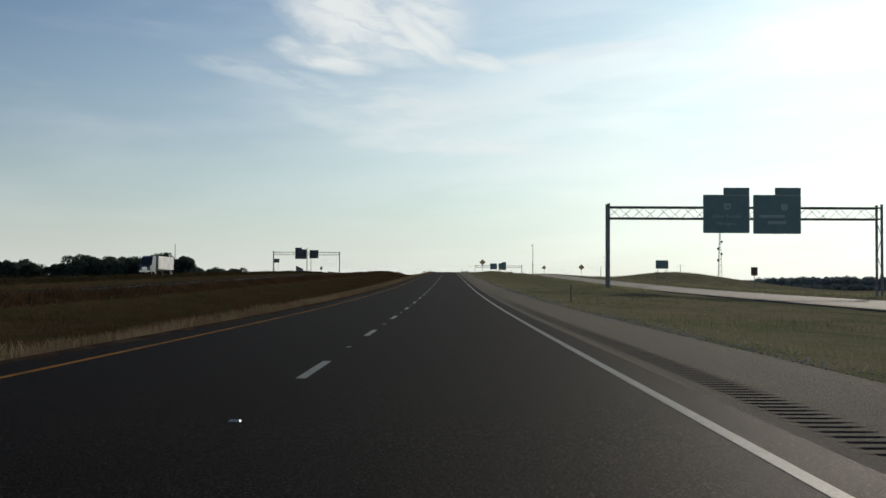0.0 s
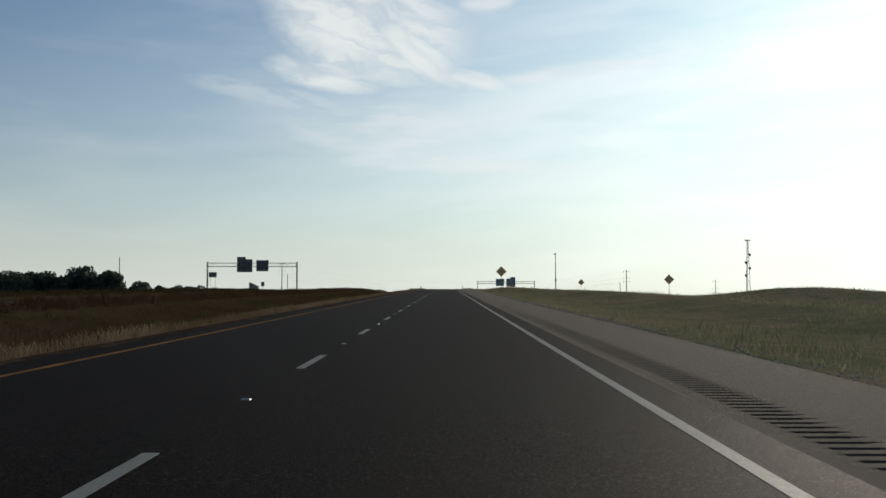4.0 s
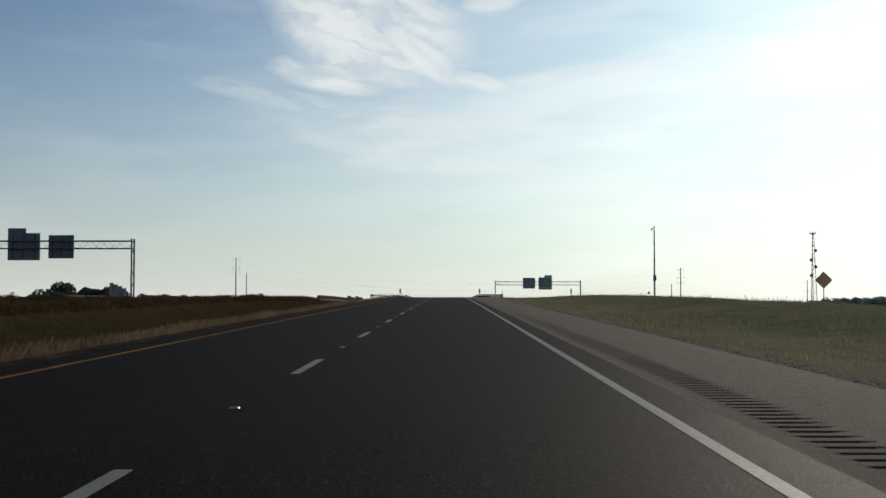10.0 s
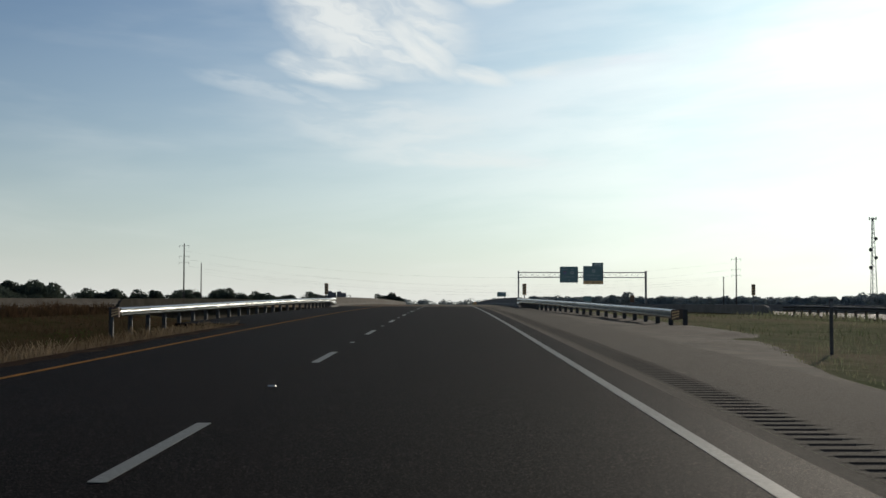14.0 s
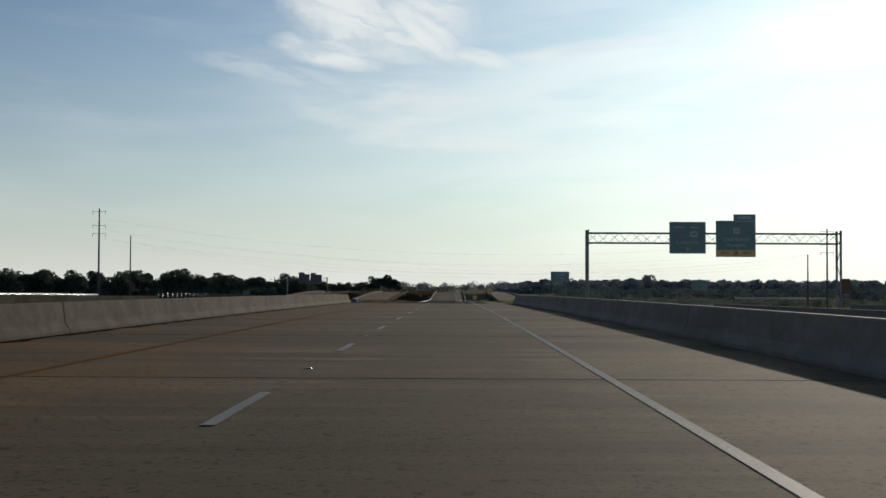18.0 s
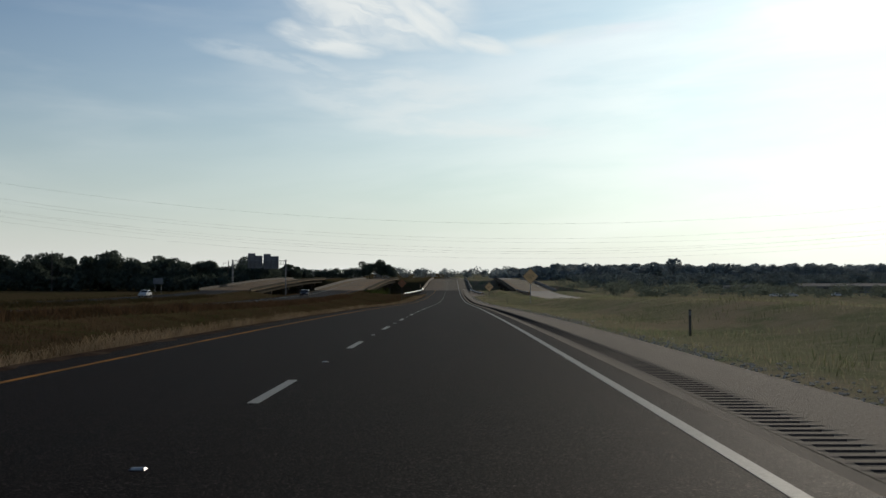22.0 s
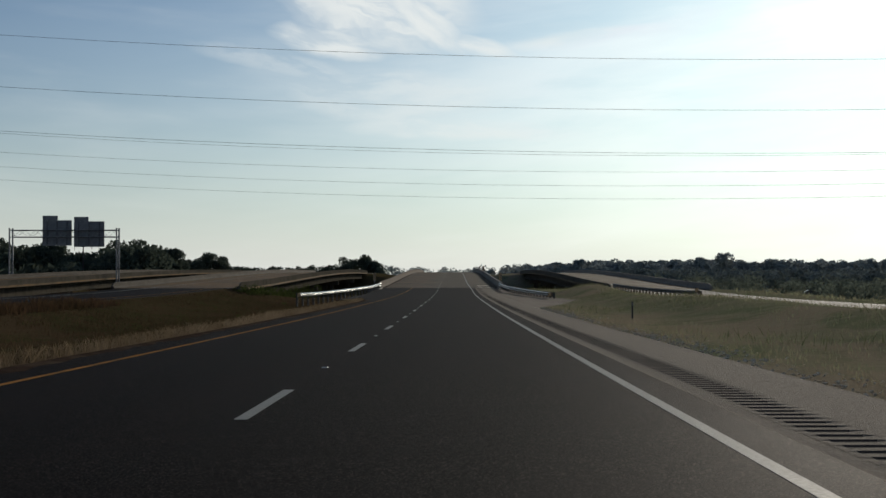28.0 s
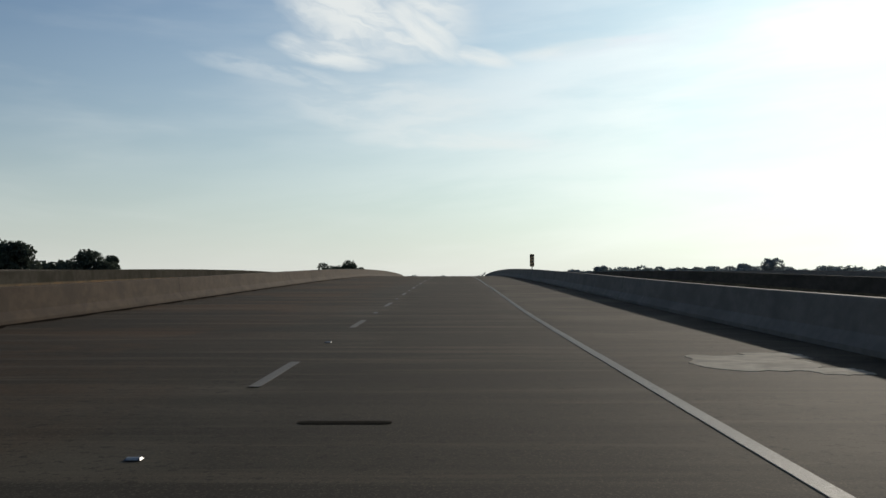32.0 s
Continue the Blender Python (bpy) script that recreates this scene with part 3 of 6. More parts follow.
def part(name, mesh, mat=None, parent=None, label="", at=None, smooth=False):
    """One mesh object under a thing or a part; mesh: a Mesh, or ready mesh data to share."""
    me = mesh.data(name, mat, smooth) if isinstance(mesh, Mesh) else mesh
    ob = new(name, me)
    if parent:
        ob.parent = parent
    if at is not None:
        ob.matrix_basis = at if isinstance(at, Matrix) else Matrix.Translation(at)
    if label:
        tagged(ob, label)
    return ob


def thing(name, at, label, category, group="", kind="", turn=0.0):
    """An empty at the base of a thing, which carries its parts."""
    ob = new(name)
    ob.empty_display_size = 0.3
    ob.matrix_basis = pose(at[0], at[1], at[2], 0, 0, turn)
    return tagged(ob, label, category, group, kind)


def word_mesh(text, size, mat, name):
    """One word in the built-in font as a thin mesh that starts at x = 0, and its width."""
    cu = bpy.data.curves.new(name, "FONT")
    cu.body, cu.size, cu.align_x, cu.align_y, cu.extrude = text, size, "LEFT", "CENTER", 0.004
    ob = new(name, cu)
    me = bpy.data.meshes.new_from_object(ob.evaluated_get(bpy.context.evaluated_depsgraph_get()))
    bpy.data.objects.remove(ob)
    me.materials.clear()
    me.materials.append(mat)
    return me, max(v.co.x for v in me.vertices)


def lettering(text, size, mat, parent, at, name="lettering"):
    """A line of words facing -y, centred; each word a part."""
    words = [word_mesh(w, size, mat, name) for w in text.split()]
    x = -(sum(w for _, w in words) + .30 * size * (len(words) - 1)) / 2
    for me, w in words:
        part(name, me, parent=parent, at=pose(at[0] + x, at[1], at[2], 90, 0, 0))
        x += w + .30 * size


def rounded(w, h, r, n=4):
    """Outline of a rounded rectangle round 0, 0."""
    out = []
    for cx, cy, a in ((w / 2 - r, h / 2 - r, 0), (-w / 2 + r, h / 2 - r, 90), (-w / 2 + r, -h / 2 + r, 180), (w / 2 - r, -h / 2 + r, 270)):
        out += [(cx + r * math.cos(radians(a + 90 * i / n)), cy + r * math.sin(radians(a + 90 * i / n))) for i in range(n + 1)]
    return out


# ---- the plan: four carriageways on embankments ----
BRIDGE_1 = (584.0, 732.0)
BRIDGE_2 = (1124.0, 1330.0)


def knots(*p):
    ys, vs = np.array([a for a, _ in p], float), np.array([b for _, b in p], float)
    fine = np.arange(ys[0], ys[-1], 10.0)
    val = np.interp(fine, ys, vs)
    val = np.convolve(np.pad(val, 6, "edge"), np.ones(13) / 13, "valid")
    return lambda y: np.interp(y, fine, val)


right_x = knots((-400, 12), (0, 25), (80, 30.5), (125, 33), (190, 35), (314, 36), (500, 33), (735, 30), (900, 26.5), (1080, 25.5), (1400, 27), (1700, 30))
right_dz = knots((-400, 0), (0, -0.15), (80, -0.4), (125, -0.85), (190, -1.35), (300, -1.25), (350, -1.2), (414, -0.7), (500, -0.5), (735, -0.7), (900, -0.3), (1700, 0))


left_dz = knots((-400, -.4), (480, -.4), (600, -.1), (720, -.1), (800, -.4), (1000, -.3), (1080, 0), (2000, 0))


def straight(v):
    return lambda y: np.asarray(y, float) * 0 + v


# name: centre x(y), height against the main road, half widths to the left and right
ROADS = {"main": (straight(0.0), straight(0.0), 4.35, 6.65), "ramp": (right_x, right_dz, 5.2, 5.6),
         "oncoming": (straight(-30.7), left_dz, 6.6, 5.2), "far_ramp": (straight(-65.0), left_dz, 6.0, 6.0)}


def main_right(y):
    """Outer edge of the hard shoulder: narrower past the first bridge."""
    return 6.65 - 0.58 * np.clip((np.asarray(y, float) - 733) / 12, 0, 1) * np.clip((1128 - np.asarray(y, float)) / 22, 0, 1)


verge_dip = knots((-400, .9), (5, .5), (40, .2), (80, -.2), (115, -.5), (150, -.35), (200, -.9), (235, -1.3), (330, -.8), (400, -.9), (460, -.9), (505, -.5), (530, -.3), (570, .4), (735, -.4), (775, -1.15), (830, -.95), (890, -1.0), (935, -.75), (975, -.2), (1005, -.3), (1025, -.55), (1045, -.85), (1068, -1.9), (1088, -1.7), (1102, .3), (1124, .8), (1330, .5), (1700, .9))
far_berm = knots((-400, 1), (500, 1), (560, 0), (740, 0), (790, .8), (980, .6), (1040, 0), (1700, 0))


def over_gap(y):
    """1 under the bridges, 0 elsewhere."""
    y = np.asarray(y, float)
    g = np.zeros_like(y)
    for a, b in (BRIDGE_1, BRIDGE_2):
        g = np.maximum(g, np.clip((y - a - 1) / 14, 0, 1) * np.clip((b - 1 - y) / 14, 0, 1))
    return g


def lumps(x, y, s):
    return (np.sin(x * 0.9 / s + 1.3) * np.cos(y * 0.7 / s + 0.4) + 0.6 * np.sin(x * 2.1 / s + y * 1.3 / s) + 0.4 * np.cos(y * 3.1 / s - x * 1.7 / s)) / 2


def natural(x, y):
    """The land beyond the embankments."""
    x, y = np.asarray(x, float), np.asarray(y, float)
    low = 0.4 + 0.5 * lumps(x, y, 60.0) + 0 * x
    bank = 6.1 * np.exp(-((x - 66) / 26) ** 2 - ((y - 365) / 75) ** 2)
    hollow = 3.2 * np.exp(-((x - 230) / 130) ** 2 - ((y - 1350) / 150) ** 2)
    return low + bank - hollow


def ground_z(x, y):
    x, y = np.broadcast_arrays(np.asarray(x, float), np.asarray(y, float))
    zc = road_z(y)
    order = ("far_ramp", "oncoming", "main", "ramp")
    L = [ROADS[k][0](y) - ROADS[k][2] for k in order]
    R = [ROADS[k][0](y) + (main_right(y) if k == "main" else ROADS[k][3]) for k in order]
    Z = [zc + ROADS[k][1](y) for k in order]
    nat = natural(x, y)
    z = nat.copy()
    for i in range(4):
        z = np.where((x >= L[i]) & (x <= R[i]), Z[i] - 0.14, z)
        if i < 3:
            s = np.clip((x - R[i]) / np.maximum(L[i + 1] - R[i], 0.1), 0, 1)
            dip = (1.3, 1.15, verge_dip(y))[i]
            dip = dip * np.sin(np.pi * s) ** np.where(np.asarray(dip) < 0, 6.0, 1.3)
            if i < 2:  # a low berm along the far roads
                dip = dip - 0.42 * np.exp(-((s - 0.075) / 0.05) ** 2) * far_berm(y)
            z = np.where((x > R[i]) & (x < L[i + 1]), Z[i] * (1 - s) + Z[i + 1] * s - 0.05 - dip, z)
    for edge, zz, side in ((L[0], Z[0], -1), (R[3], Z[3], 1)):
        d = (x - edge) * side
        fall = np.clip((d - 2.0) / 26.0, 0, 1)
        fall = fall * fall * (3 - 2 * fall)
        z = np.where(d > 0, (zz - 0.05) * (1 - fall) + nat * fall, z)
    g = over_gap(y)
    inside = (x > L[0] - 14) & (x < R[3] + 14)
    z = np.where(inside, z * (1 - g) + np.minimum(z, zc - 6.6) * g, z)
    z = z + 0.7 * np.exp(-((x - 14) / 2.6) ** 2 - ((y - 1084) / 13) ** 2)  # grassy mound behind the rail end
    bumps = 0.06 * lumps(x, y, 3.0) + 0.03 * lumps(x, y, 0.9)
    near_road = np.min([np.abs(x - (a + b) / 2) - (b - a) / 2 for a, b in zip(L, R)], axis=0)
    return z + bumps * np.clip(near_road / 1.5, 0, 1)


# ---- ground ----
def grid_mesh(name, xs, ys, zf, mat):
    X, Y = np.meshgrid(xs, ys)
    Zv = zf(X, Y)
    co = np.stack([X, Y, Zv], -1).reshape(-1, 3)
    nx, ny = len(xs), len(ys)
    i = (np.arange(ny - 1)[:, None] * nx + np.arange(nx - 1)[None]).reshape(-1)
    q = np.stack([i, i + 1, i + 1 + nx, i + nx], -1)
    me = bpy.data.meshes.new(name)
    me.from_pydata(co.tolist(), [], q.tolist())
    me.materials.append(mat)
    me.shade_smooth()
    return me


_gx = np.unique(np.concatenate([[-5200, -3500, -2200, -1400, -900, -600, -420, -320, -250, -200, -165, -140, -125, -112], np.arange(-104, -76, 3.0), np.arange(-76, 60, 1.5),
                                np.arange(60, 100, 4.0), [-4.35, 5.98, 6.1, 6.3, 6.6, 6.7, 7.0, 7.6, 8.1, 110, 130, 160, 200, 260, 340, 450, 600, 850, 1300, 2200, 3500, 5200]]))
_gy = np.unique(np.concatenate([[-2600, -1200, -600, -320], np.arange(-200, 1500, 4.0), np.arange(1500, 1700, 20.0), [1750, 1850, 2000, 2200, 2500, 3000, 4000, 5200, 6000]]))
ground = tagged(new("ground", grid_mesh("ground", _gx, _gy, ground_z, SOIL)), "rolling roadside meadow of dry and green grass on embankments", "ground", kind="structure")
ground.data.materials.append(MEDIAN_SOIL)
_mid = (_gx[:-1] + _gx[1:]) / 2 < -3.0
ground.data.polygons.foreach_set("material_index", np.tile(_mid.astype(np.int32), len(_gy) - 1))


# ---- carriageways ----
def ribbon(name, y0, y1, profile, mat, step=6.0, xc=None, zf=None):
    """A road layer: profile of (x, z) from left to right over the road height, closed underneath."""
    xc = xc or straight(0.0)
    zf = zf or road_z
    ys = np.unique(np.append(np.arange(y0, y1, step), y1))
    m = Mesh()
    m.sweep([[(float(xc(y)) + x, float(y), float(zf(y)) + z) for x, z in profile] for y in ys])
    return m.data(name, mat)


def slab(x0, x1, top, thick):
    return [(x0, top - thick), (x0, top), (x1, top), (x1, top - thick)]


def stretches(y0, y1):
    """The lengths of road between the bridges."""
    out, a = [], y0
    for b0, b1 in (BRIDGE_1, BRIDGE_2):
        out.append((a, b0))
        a = b1
    return out + [(a, y1)]


Y0, Y1 = -140.0, 1900.0
road = tagged(new("road"), "dark asphalt two-lane motorway carriageway with painted lines", "road", kind="structure")
for a, b in stretches(Y0, Y1):
    part("asphalt_lane", ribbon("asphalt_lane", a, b, slab(-4.35, 4.25, 0.0, 0.12), ASPHALT), parent=road)
    part("shoulder_strip", ribbon("shoulder_strip", a, b, slab(4.25, 4.42, -0.002, 0.12), SHOULDER_PALE if a > 700 else SHOULDER), parent=road)
    m = Mesh()
    m.sweep([[(x, float(y), float(road_z(y)) + z) for x, z in slab(5.0, float(main_right(y)) - 0.03, -0.01, 0.12)] for y in np.unique(np.append(np.arange(a, b, 6.0), b))])
    part("shoulder", m, SHOULDER_PALE if a > 700 else SHOULDER, road, "paler chip-sealed hard shoulder")


def rumble(a, b):
    """Milled grooves across a strip of the shoulder, one to each 0.305 m."""
    n = int((b - a) / 0.305)
    m = Mesh()
    k = 0
    v, f = [], []
    for i in range(n):
        y = a + i * 0.305
        z = float(road_z(y))
        for dy, dz, xa, xb in ((0, 0.0, 0, 0), (0.05, -0.0112, 0.02, 0.02), (0.12, -0.0112, 0.02, 0.02), (0.16, 0.0, 0, 0)):
            v += [(4.42, y + dy, z), (4.50 + xa, y + dy, z + dz), (4.86 - xb, y + dy, z + dz), (5.0, y + dy, z - 0.004)]
    rows = 4 * n
    for r in range(rows - 1):
        for c in range(3):
            f.append((r * 4 + c, r * 4 + c + 1, r * 4 + c + 5, r * 4 + c + 4))
    m.add(v, f)
    me = m.data("rumble_strip", SHOULDER_PALE if a > 700 else SHOULDER)
    me.materials.append(RUMBLE)
    # Only groove faces take the darker asphalt that carries their shadow.
    me.polygons.foreach_set("material_index", np.array([int((k // 3) % 4 != 3 and k % 3 == 1) for k in range(len(me.polygons))], dtype=np.int32))
    return me


for a, b in stretches(-40, 1500)[:2]:
    tagged(part("rumble_strip", rumble(a, b - 6), parent=road, label="milled rumble strip grooves beside the edge line"), kind="stuff")
    part("strip_end", ribbon("strip_end", b - 6.1, b, slab(4.42, 5.0, -0.002, 0.1), SHOULDER), parent=road)
part("strip_bed", ribbon("strip_bed", Y0, -40, slab(4.42, 5.0, -0.002, 0.1), SHOULDER), parent=road)
part("strip_bed", ribbon("strip_bed", BRIDGE_2[1], Y1, slab(4.42, 5.0, -0.002, 0.1), SHOULDER), parent=road)

# Edge lines and lane dashes, a few millimetres proud.
LANE, CYCLE, DASH0 = 3.75, 10.97, 2.80
_ex = np.array([(-400, 0), (560, 0), (610, .05), (930, .05), (990, 0), (1095, .0), (1118, .06), (1150, -.14), (2000, -.14)], float)
edge_x = lambda y: np.interp(y, _ex[:, 0], _ex[:, 1])
yellow_x = knots((-400, 0), (1098, 0), (1124, .5), (1330, .5), (1340, 0), (2000, 0))
part("edge_line", ribbon("edge_line", Y0, Y1, slab(LANE - 0.06, LANE + 0.06, 0.004, 0.012), WHITE_LINE, 4.0, edge_x), parent=road, label="solid white edge line")
for a, b in stretches(Y0, Y1):
    part("yellow_line", ribbon("yellow_line", a, b, slab(-3.445, -3.355, 0.006, 0.004), YELLOW_LINE, 4.0, yellow_x), parent=road, label="solid yellow edge line")
for a, b in (BRIDGE_1,):
    part("yellow_line", ribbon("yellow_line", a + .2, b - .2, slab(-3.46, -3.34, 0.002, 0.008), DIRTY_YELLOW, 4.0), parent=road, label="yellow edge line dulled by brown dust")
for a, b in ((528, BRIDGE_1[0]), (1068, BRIDGE_2[0])):
    part("median_shoulder", ribbon("median_shoulder", a, b, slab(-6.75, -4.35, -.015, .4), ASPHALT), parent=road, label="paved strip under the median guardrail")


def on_road(x, y, dz=0.0, turn=0.0):
    """Pose of a small piece lying on the main carriageway."""
    slope = (float(road_z(y + 1)) - float(road_z(y - 1))) / 2
    return pose(x, y, float(road_z(y)) + dz, math.degrees(math.atan(slope)), 0, turn)


dash = Mesh().prism(rounded(0.115, 3.0, 0.02, 2), 0.0, 0.003, "z").data("lane_dash", WHITE_LINE)
worn_dash = Mesh().prism(rounded(0.115, 3.0, 0.02, 2), 0.0, 0.003, "z").data("lane_dash", WORN_LINE)
stud = Mesh().add([(-.05, -.05, 0), (.05, -.05, 0), (.05, .05, 0), (-.05, .05, 0), (-.04, -.022, .013), (.04, -.022, .013), (.04, .022, .013), (-.04, .022, .013)],
                  [(3, 2, 1, 0), (4, 5, 6, 7), (1, 2, 6, 5), (2, 3, 7, 6), (3, 0, 4, 7), (0, 1, 5, 4)]).data("lane_stud", MARKER_BODY)
stud_face = Mesh().add([(-.035, -.0475, .004), (.035, -.0475, .004), (.035, -.024, .0145), (-.035, -.024, .0145), (-.035, -.045, .002), (.035, -.045, .002)],
                       [(0, 1, 2, 3), (4, 5, 1, 0)]).data("reflector", REFLECTOR)
for i in range(-3, 118):
    y = DASH0 + i * CYCLE
    part("lane_dash", worn_dash if y > BRIDGE_2[0] - 1 else dash, parent=road, at=on_road(0, y + 1.37, 0.004))
    s = part("lane_stud", stud, parent=road, at=on_road(0.0, y - CYCLE * 0.402, 0.001))
    part("reflector", stud_face, parent=s)

# Other carriageways.
ramp = tagged(new("ramp"), "pale concrete exit ramp beside the motorway", "road", kind="structure")
_rz = lambda y: road_z(y) + right_dz(y)
for a, b in stretches(-300.0, 1800.0):
    part("ramp_surface", ribbon("ramp_surface", a, b, slab(-4.3, 4.7, 0.0, 0.14), RAMP, 8.0, right_x, _rz), parent=ramp)
part("ramp_line", ribbon("ramp_line", -300, 1800, slab(-3.7, -3.56, 0.006, 0.004), YELLOW_LINE, 8.0, right_x, _rz), parent=ramp)
part("ramp_line", ribbon("ramp_line", -300, 1800, slab(3.9, 4.04, 0.006, 0.004), WHITE_LINE, 8.0, right_x, _rz), parent=ramp)
_oz = lambda y: road_z(y) + left_dz(y)
oncoming = tagged(new("oncoming_road"), "asphalt carriageway for oncoming traffic across the median", "road", kind="structure")
for a, b in stretches(-140.0, 1900.0):
    part("asphalt_lane", ribbon("asphalt_lane", a, b, slab(-37.2, -25.6, 0.0, 0.14), ASPHALT, 8.0, zf=_oz), parent=oncoming)
for x in (-34.5, -26.9):
    part("edge_line", ribbon("edge_line", -140, 1900, slab(x - .07, x + .07, 0.006, 0.004), WHITE_LINE if x < -30 else YELLOW_LINE, 8.0, zf=_oz), parent=oncoming)
far_ramp = tagged(new("far_ramp_road"), "asphalt ramp beyond the oncoming carriageway", "road", kind="structure")
for a, b in stretches(-140.0, 1900.0):
    part("ramp_surface", ribbon("ramp_surface", a, b, slab(-70.8, -59.2, 0.0, 0.14), ASPHALT, 8.0, zf=_oz), parent=far_ramp)


# ---- bridges ----
def parapet(side, b0, b1, x, zf, xc=None):
    """A concrete safety barrier; side -1: its sloped face looks to +x."""
    s = 1 if side < 0 else -1
    prof = [(x, 0.0), (x, 0.075), (x - s * 0.12, 0.25), (x - s * 0.18, 0.70), (x - s * 0.20, 0.72), (x - s * 0.36, 0.72), (x - s * 0.38, 0.70), (x - s * 0.40, -0.3)]
    ys = np.unique(np.append(np.arange(b0, b1, 5.0), b1))
    xc = xc or straight(0.0)
    m = Mesh()
    m.sweep([[(float(xc(y)) + px, float(y), float(zf(y)) + pz) for px, pz in prof] for y in ys])
    # sloped nose at both ends
    for ye, d in ((b0, -1), (b1, 1)):
        m.sweep([[(float(xc(ye)) + px, ye + d * k, float(zf(ye)) + min(pz, top)) for px, pz in prof] for k, top in ((0.0, 0.72), (0.7, 0.70), (1.5, 0.56), (1.9, 0.28))])
    return m


def bridge(name, span, xl, xr, zf, label, xc=None, deck_mat=DECK, left_mat=BARRIER, right_mat=BARRIER, under=BARRIER):
    b0, b1 = span
    br = tagged(new(name), label, "bridge", kind="structure")
    xc = xc or straight(0.0)
    part("deck", ribbon("deck", b0, b1, slab(xl - 0.4, xr + 0.4, -0.004, 0.26), deck_mat, 5.0, xc, zf), parent=br)
    part("barrier", parapet(-1, b0, b1, xl, zf, xc), left_mat, br, "cast concrete safety barrier")
    part("barrier", parapet(1, b0, b1, xr, zf, xc), right_mat, br, "pale cast concrete safety barrier")
    for gx in np.linspace(xl + 1, xr - 1, 5):
        part("girder", ribbon("girder", b0 + 0.5, b1 - 0.5, [(gx - .4, -1.7), (gx - .12, -1.5), (gx - .12, -.5), (gx - .5, -.26), (gx + .5, -.26), (gx + .12, -.5), (gx + .12, -1.5), (gx + .4, -1.7)],
                              under, 12.0, xc, zf), parent=br)
    n = max(2, int((b1 - b0) / 36))
    for i in range(n + 1):
        y = b0 + (b1 - b0) * i / n
        x0, z = float(xc(y)), float(zf(y))
        if 0 < i < n:
            part("pier_cap", Mesh().box(x0 + xl, x0 + xr, y - .6, y + .6, z - 2.7, z - 1.7, 0.06), under, br)
            for px in (xl + 1.6, (xl + xr) / 2, xr - 1.6):
                part("pier", Mesh().tube((x0 + px, y, z - 7.6), (x0 + px, y, z - 2.6), 0.5, seg=16), under, br)
        else:
            e = -1 if i == 0 else 1
            part("abutment", Mesh().box(x0 + xl - .4, x0 + xr + .4, min(y + .1 * e, y + 1.1 * e), max(y + .1 * e, y + 1.1 * e), z - 4.2, z - 0.32), under, br)
            part("expansion_joint", Mesh().box(x0 + xl + 0.02, x0 + xr - 0.02, y - .05, y + .05, z - 0.05, z + 0.004), CABLE, br, "dark rubber expansion joint")
    return br


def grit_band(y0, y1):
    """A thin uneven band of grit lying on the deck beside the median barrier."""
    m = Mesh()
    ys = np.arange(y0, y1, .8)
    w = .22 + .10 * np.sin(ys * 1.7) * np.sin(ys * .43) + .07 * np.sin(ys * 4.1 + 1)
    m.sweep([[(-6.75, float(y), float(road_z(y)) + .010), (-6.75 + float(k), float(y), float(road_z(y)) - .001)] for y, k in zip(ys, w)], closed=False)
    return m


bridge_1 = bridge("bridge_1", BRIDGE_1, -6.75, 7.1, road_z, "concrete motorway bridge deck with low solid barriers", left_mat=BARRIER_DUSTY)
bridge_2 = bridge("bridge_2", BRIDGE_2, -6.75, 7.1, road_z, "concrete motorway bridge rising over a crest", deck_mat=DECK_DARK, left_mat=BARRIER_BROWN)
bridge("bridge_3", BRIDGE_1, -5.4, 5.8, _rz, "ramp bridge of pale concrete", right_x)
# Left barrier and underside are darkened in colour for their shade.
bridge("bridge_4", BRIDGE_2, -5.4, 5.8, _rz, "ramp bridge of pale concrete", right_x, left_mat=BARRIER_DARKER, under=BARRIER_DARKER)
# Right barriers and undersides here get the shade-darkened concrete.
for i, (a, b) in enumerate((BRIDGE_1, BRIDGE_2)):
    bridge("bridge_%d" % (5 + i), (a, b), -38.0, -23.6, _oz, "bridge of the oncoming carriageway", left_mat=BARRIER_DARKER, right_mat=BARRIER_SHADED, under=BARRIER_SHADED)
    bridge("bridge_%d" % (7 + i), (a, b), -71.5, -57.0, _oz, "far ramp bridge of pale concrete", left_mat=BARRIER_DARKER, right_mat=BARRIER_SHADED, under=BARRIER_SHADED)
# Joints in the cast barriers.
for br, ys in ((bridge_1, (627.0, 657.0, 687.0, 712.0)), (bridge_2, (1160.0, 1196.0))):
    for y in ys:
        for sx, s in ((-6.75, 1), (7.1, -1)):
            prof = [(sx + s * .004, 0.0), (sx + s * .004, 0.077), (sx - s * 0.116, 0.252), (sx - s * 0.176, 0.702), (sx - s * 0.20, 0.724)]
            m = Mesh()
            m.sweep([[(px, y + d, float(road_z(y + d)) + pz) for px, pz in prof] for d in (-.02, .02)], closed=False)
            part("barrier_joint", m, TAR, br, "dark joint in the concrete barrier")
# Thin construction joints across the first deck.
for y in (600.0, 627.0, 644.0, 657.0, 672.0, 687.0, 712.0):
    part("deck_joint", Mesh().box(-6.6, 6.95, -.018, .018, -.03, .0015), TAR, bridge_1, "thin dark joint across the deck", at=on_road(0, y, -.003))
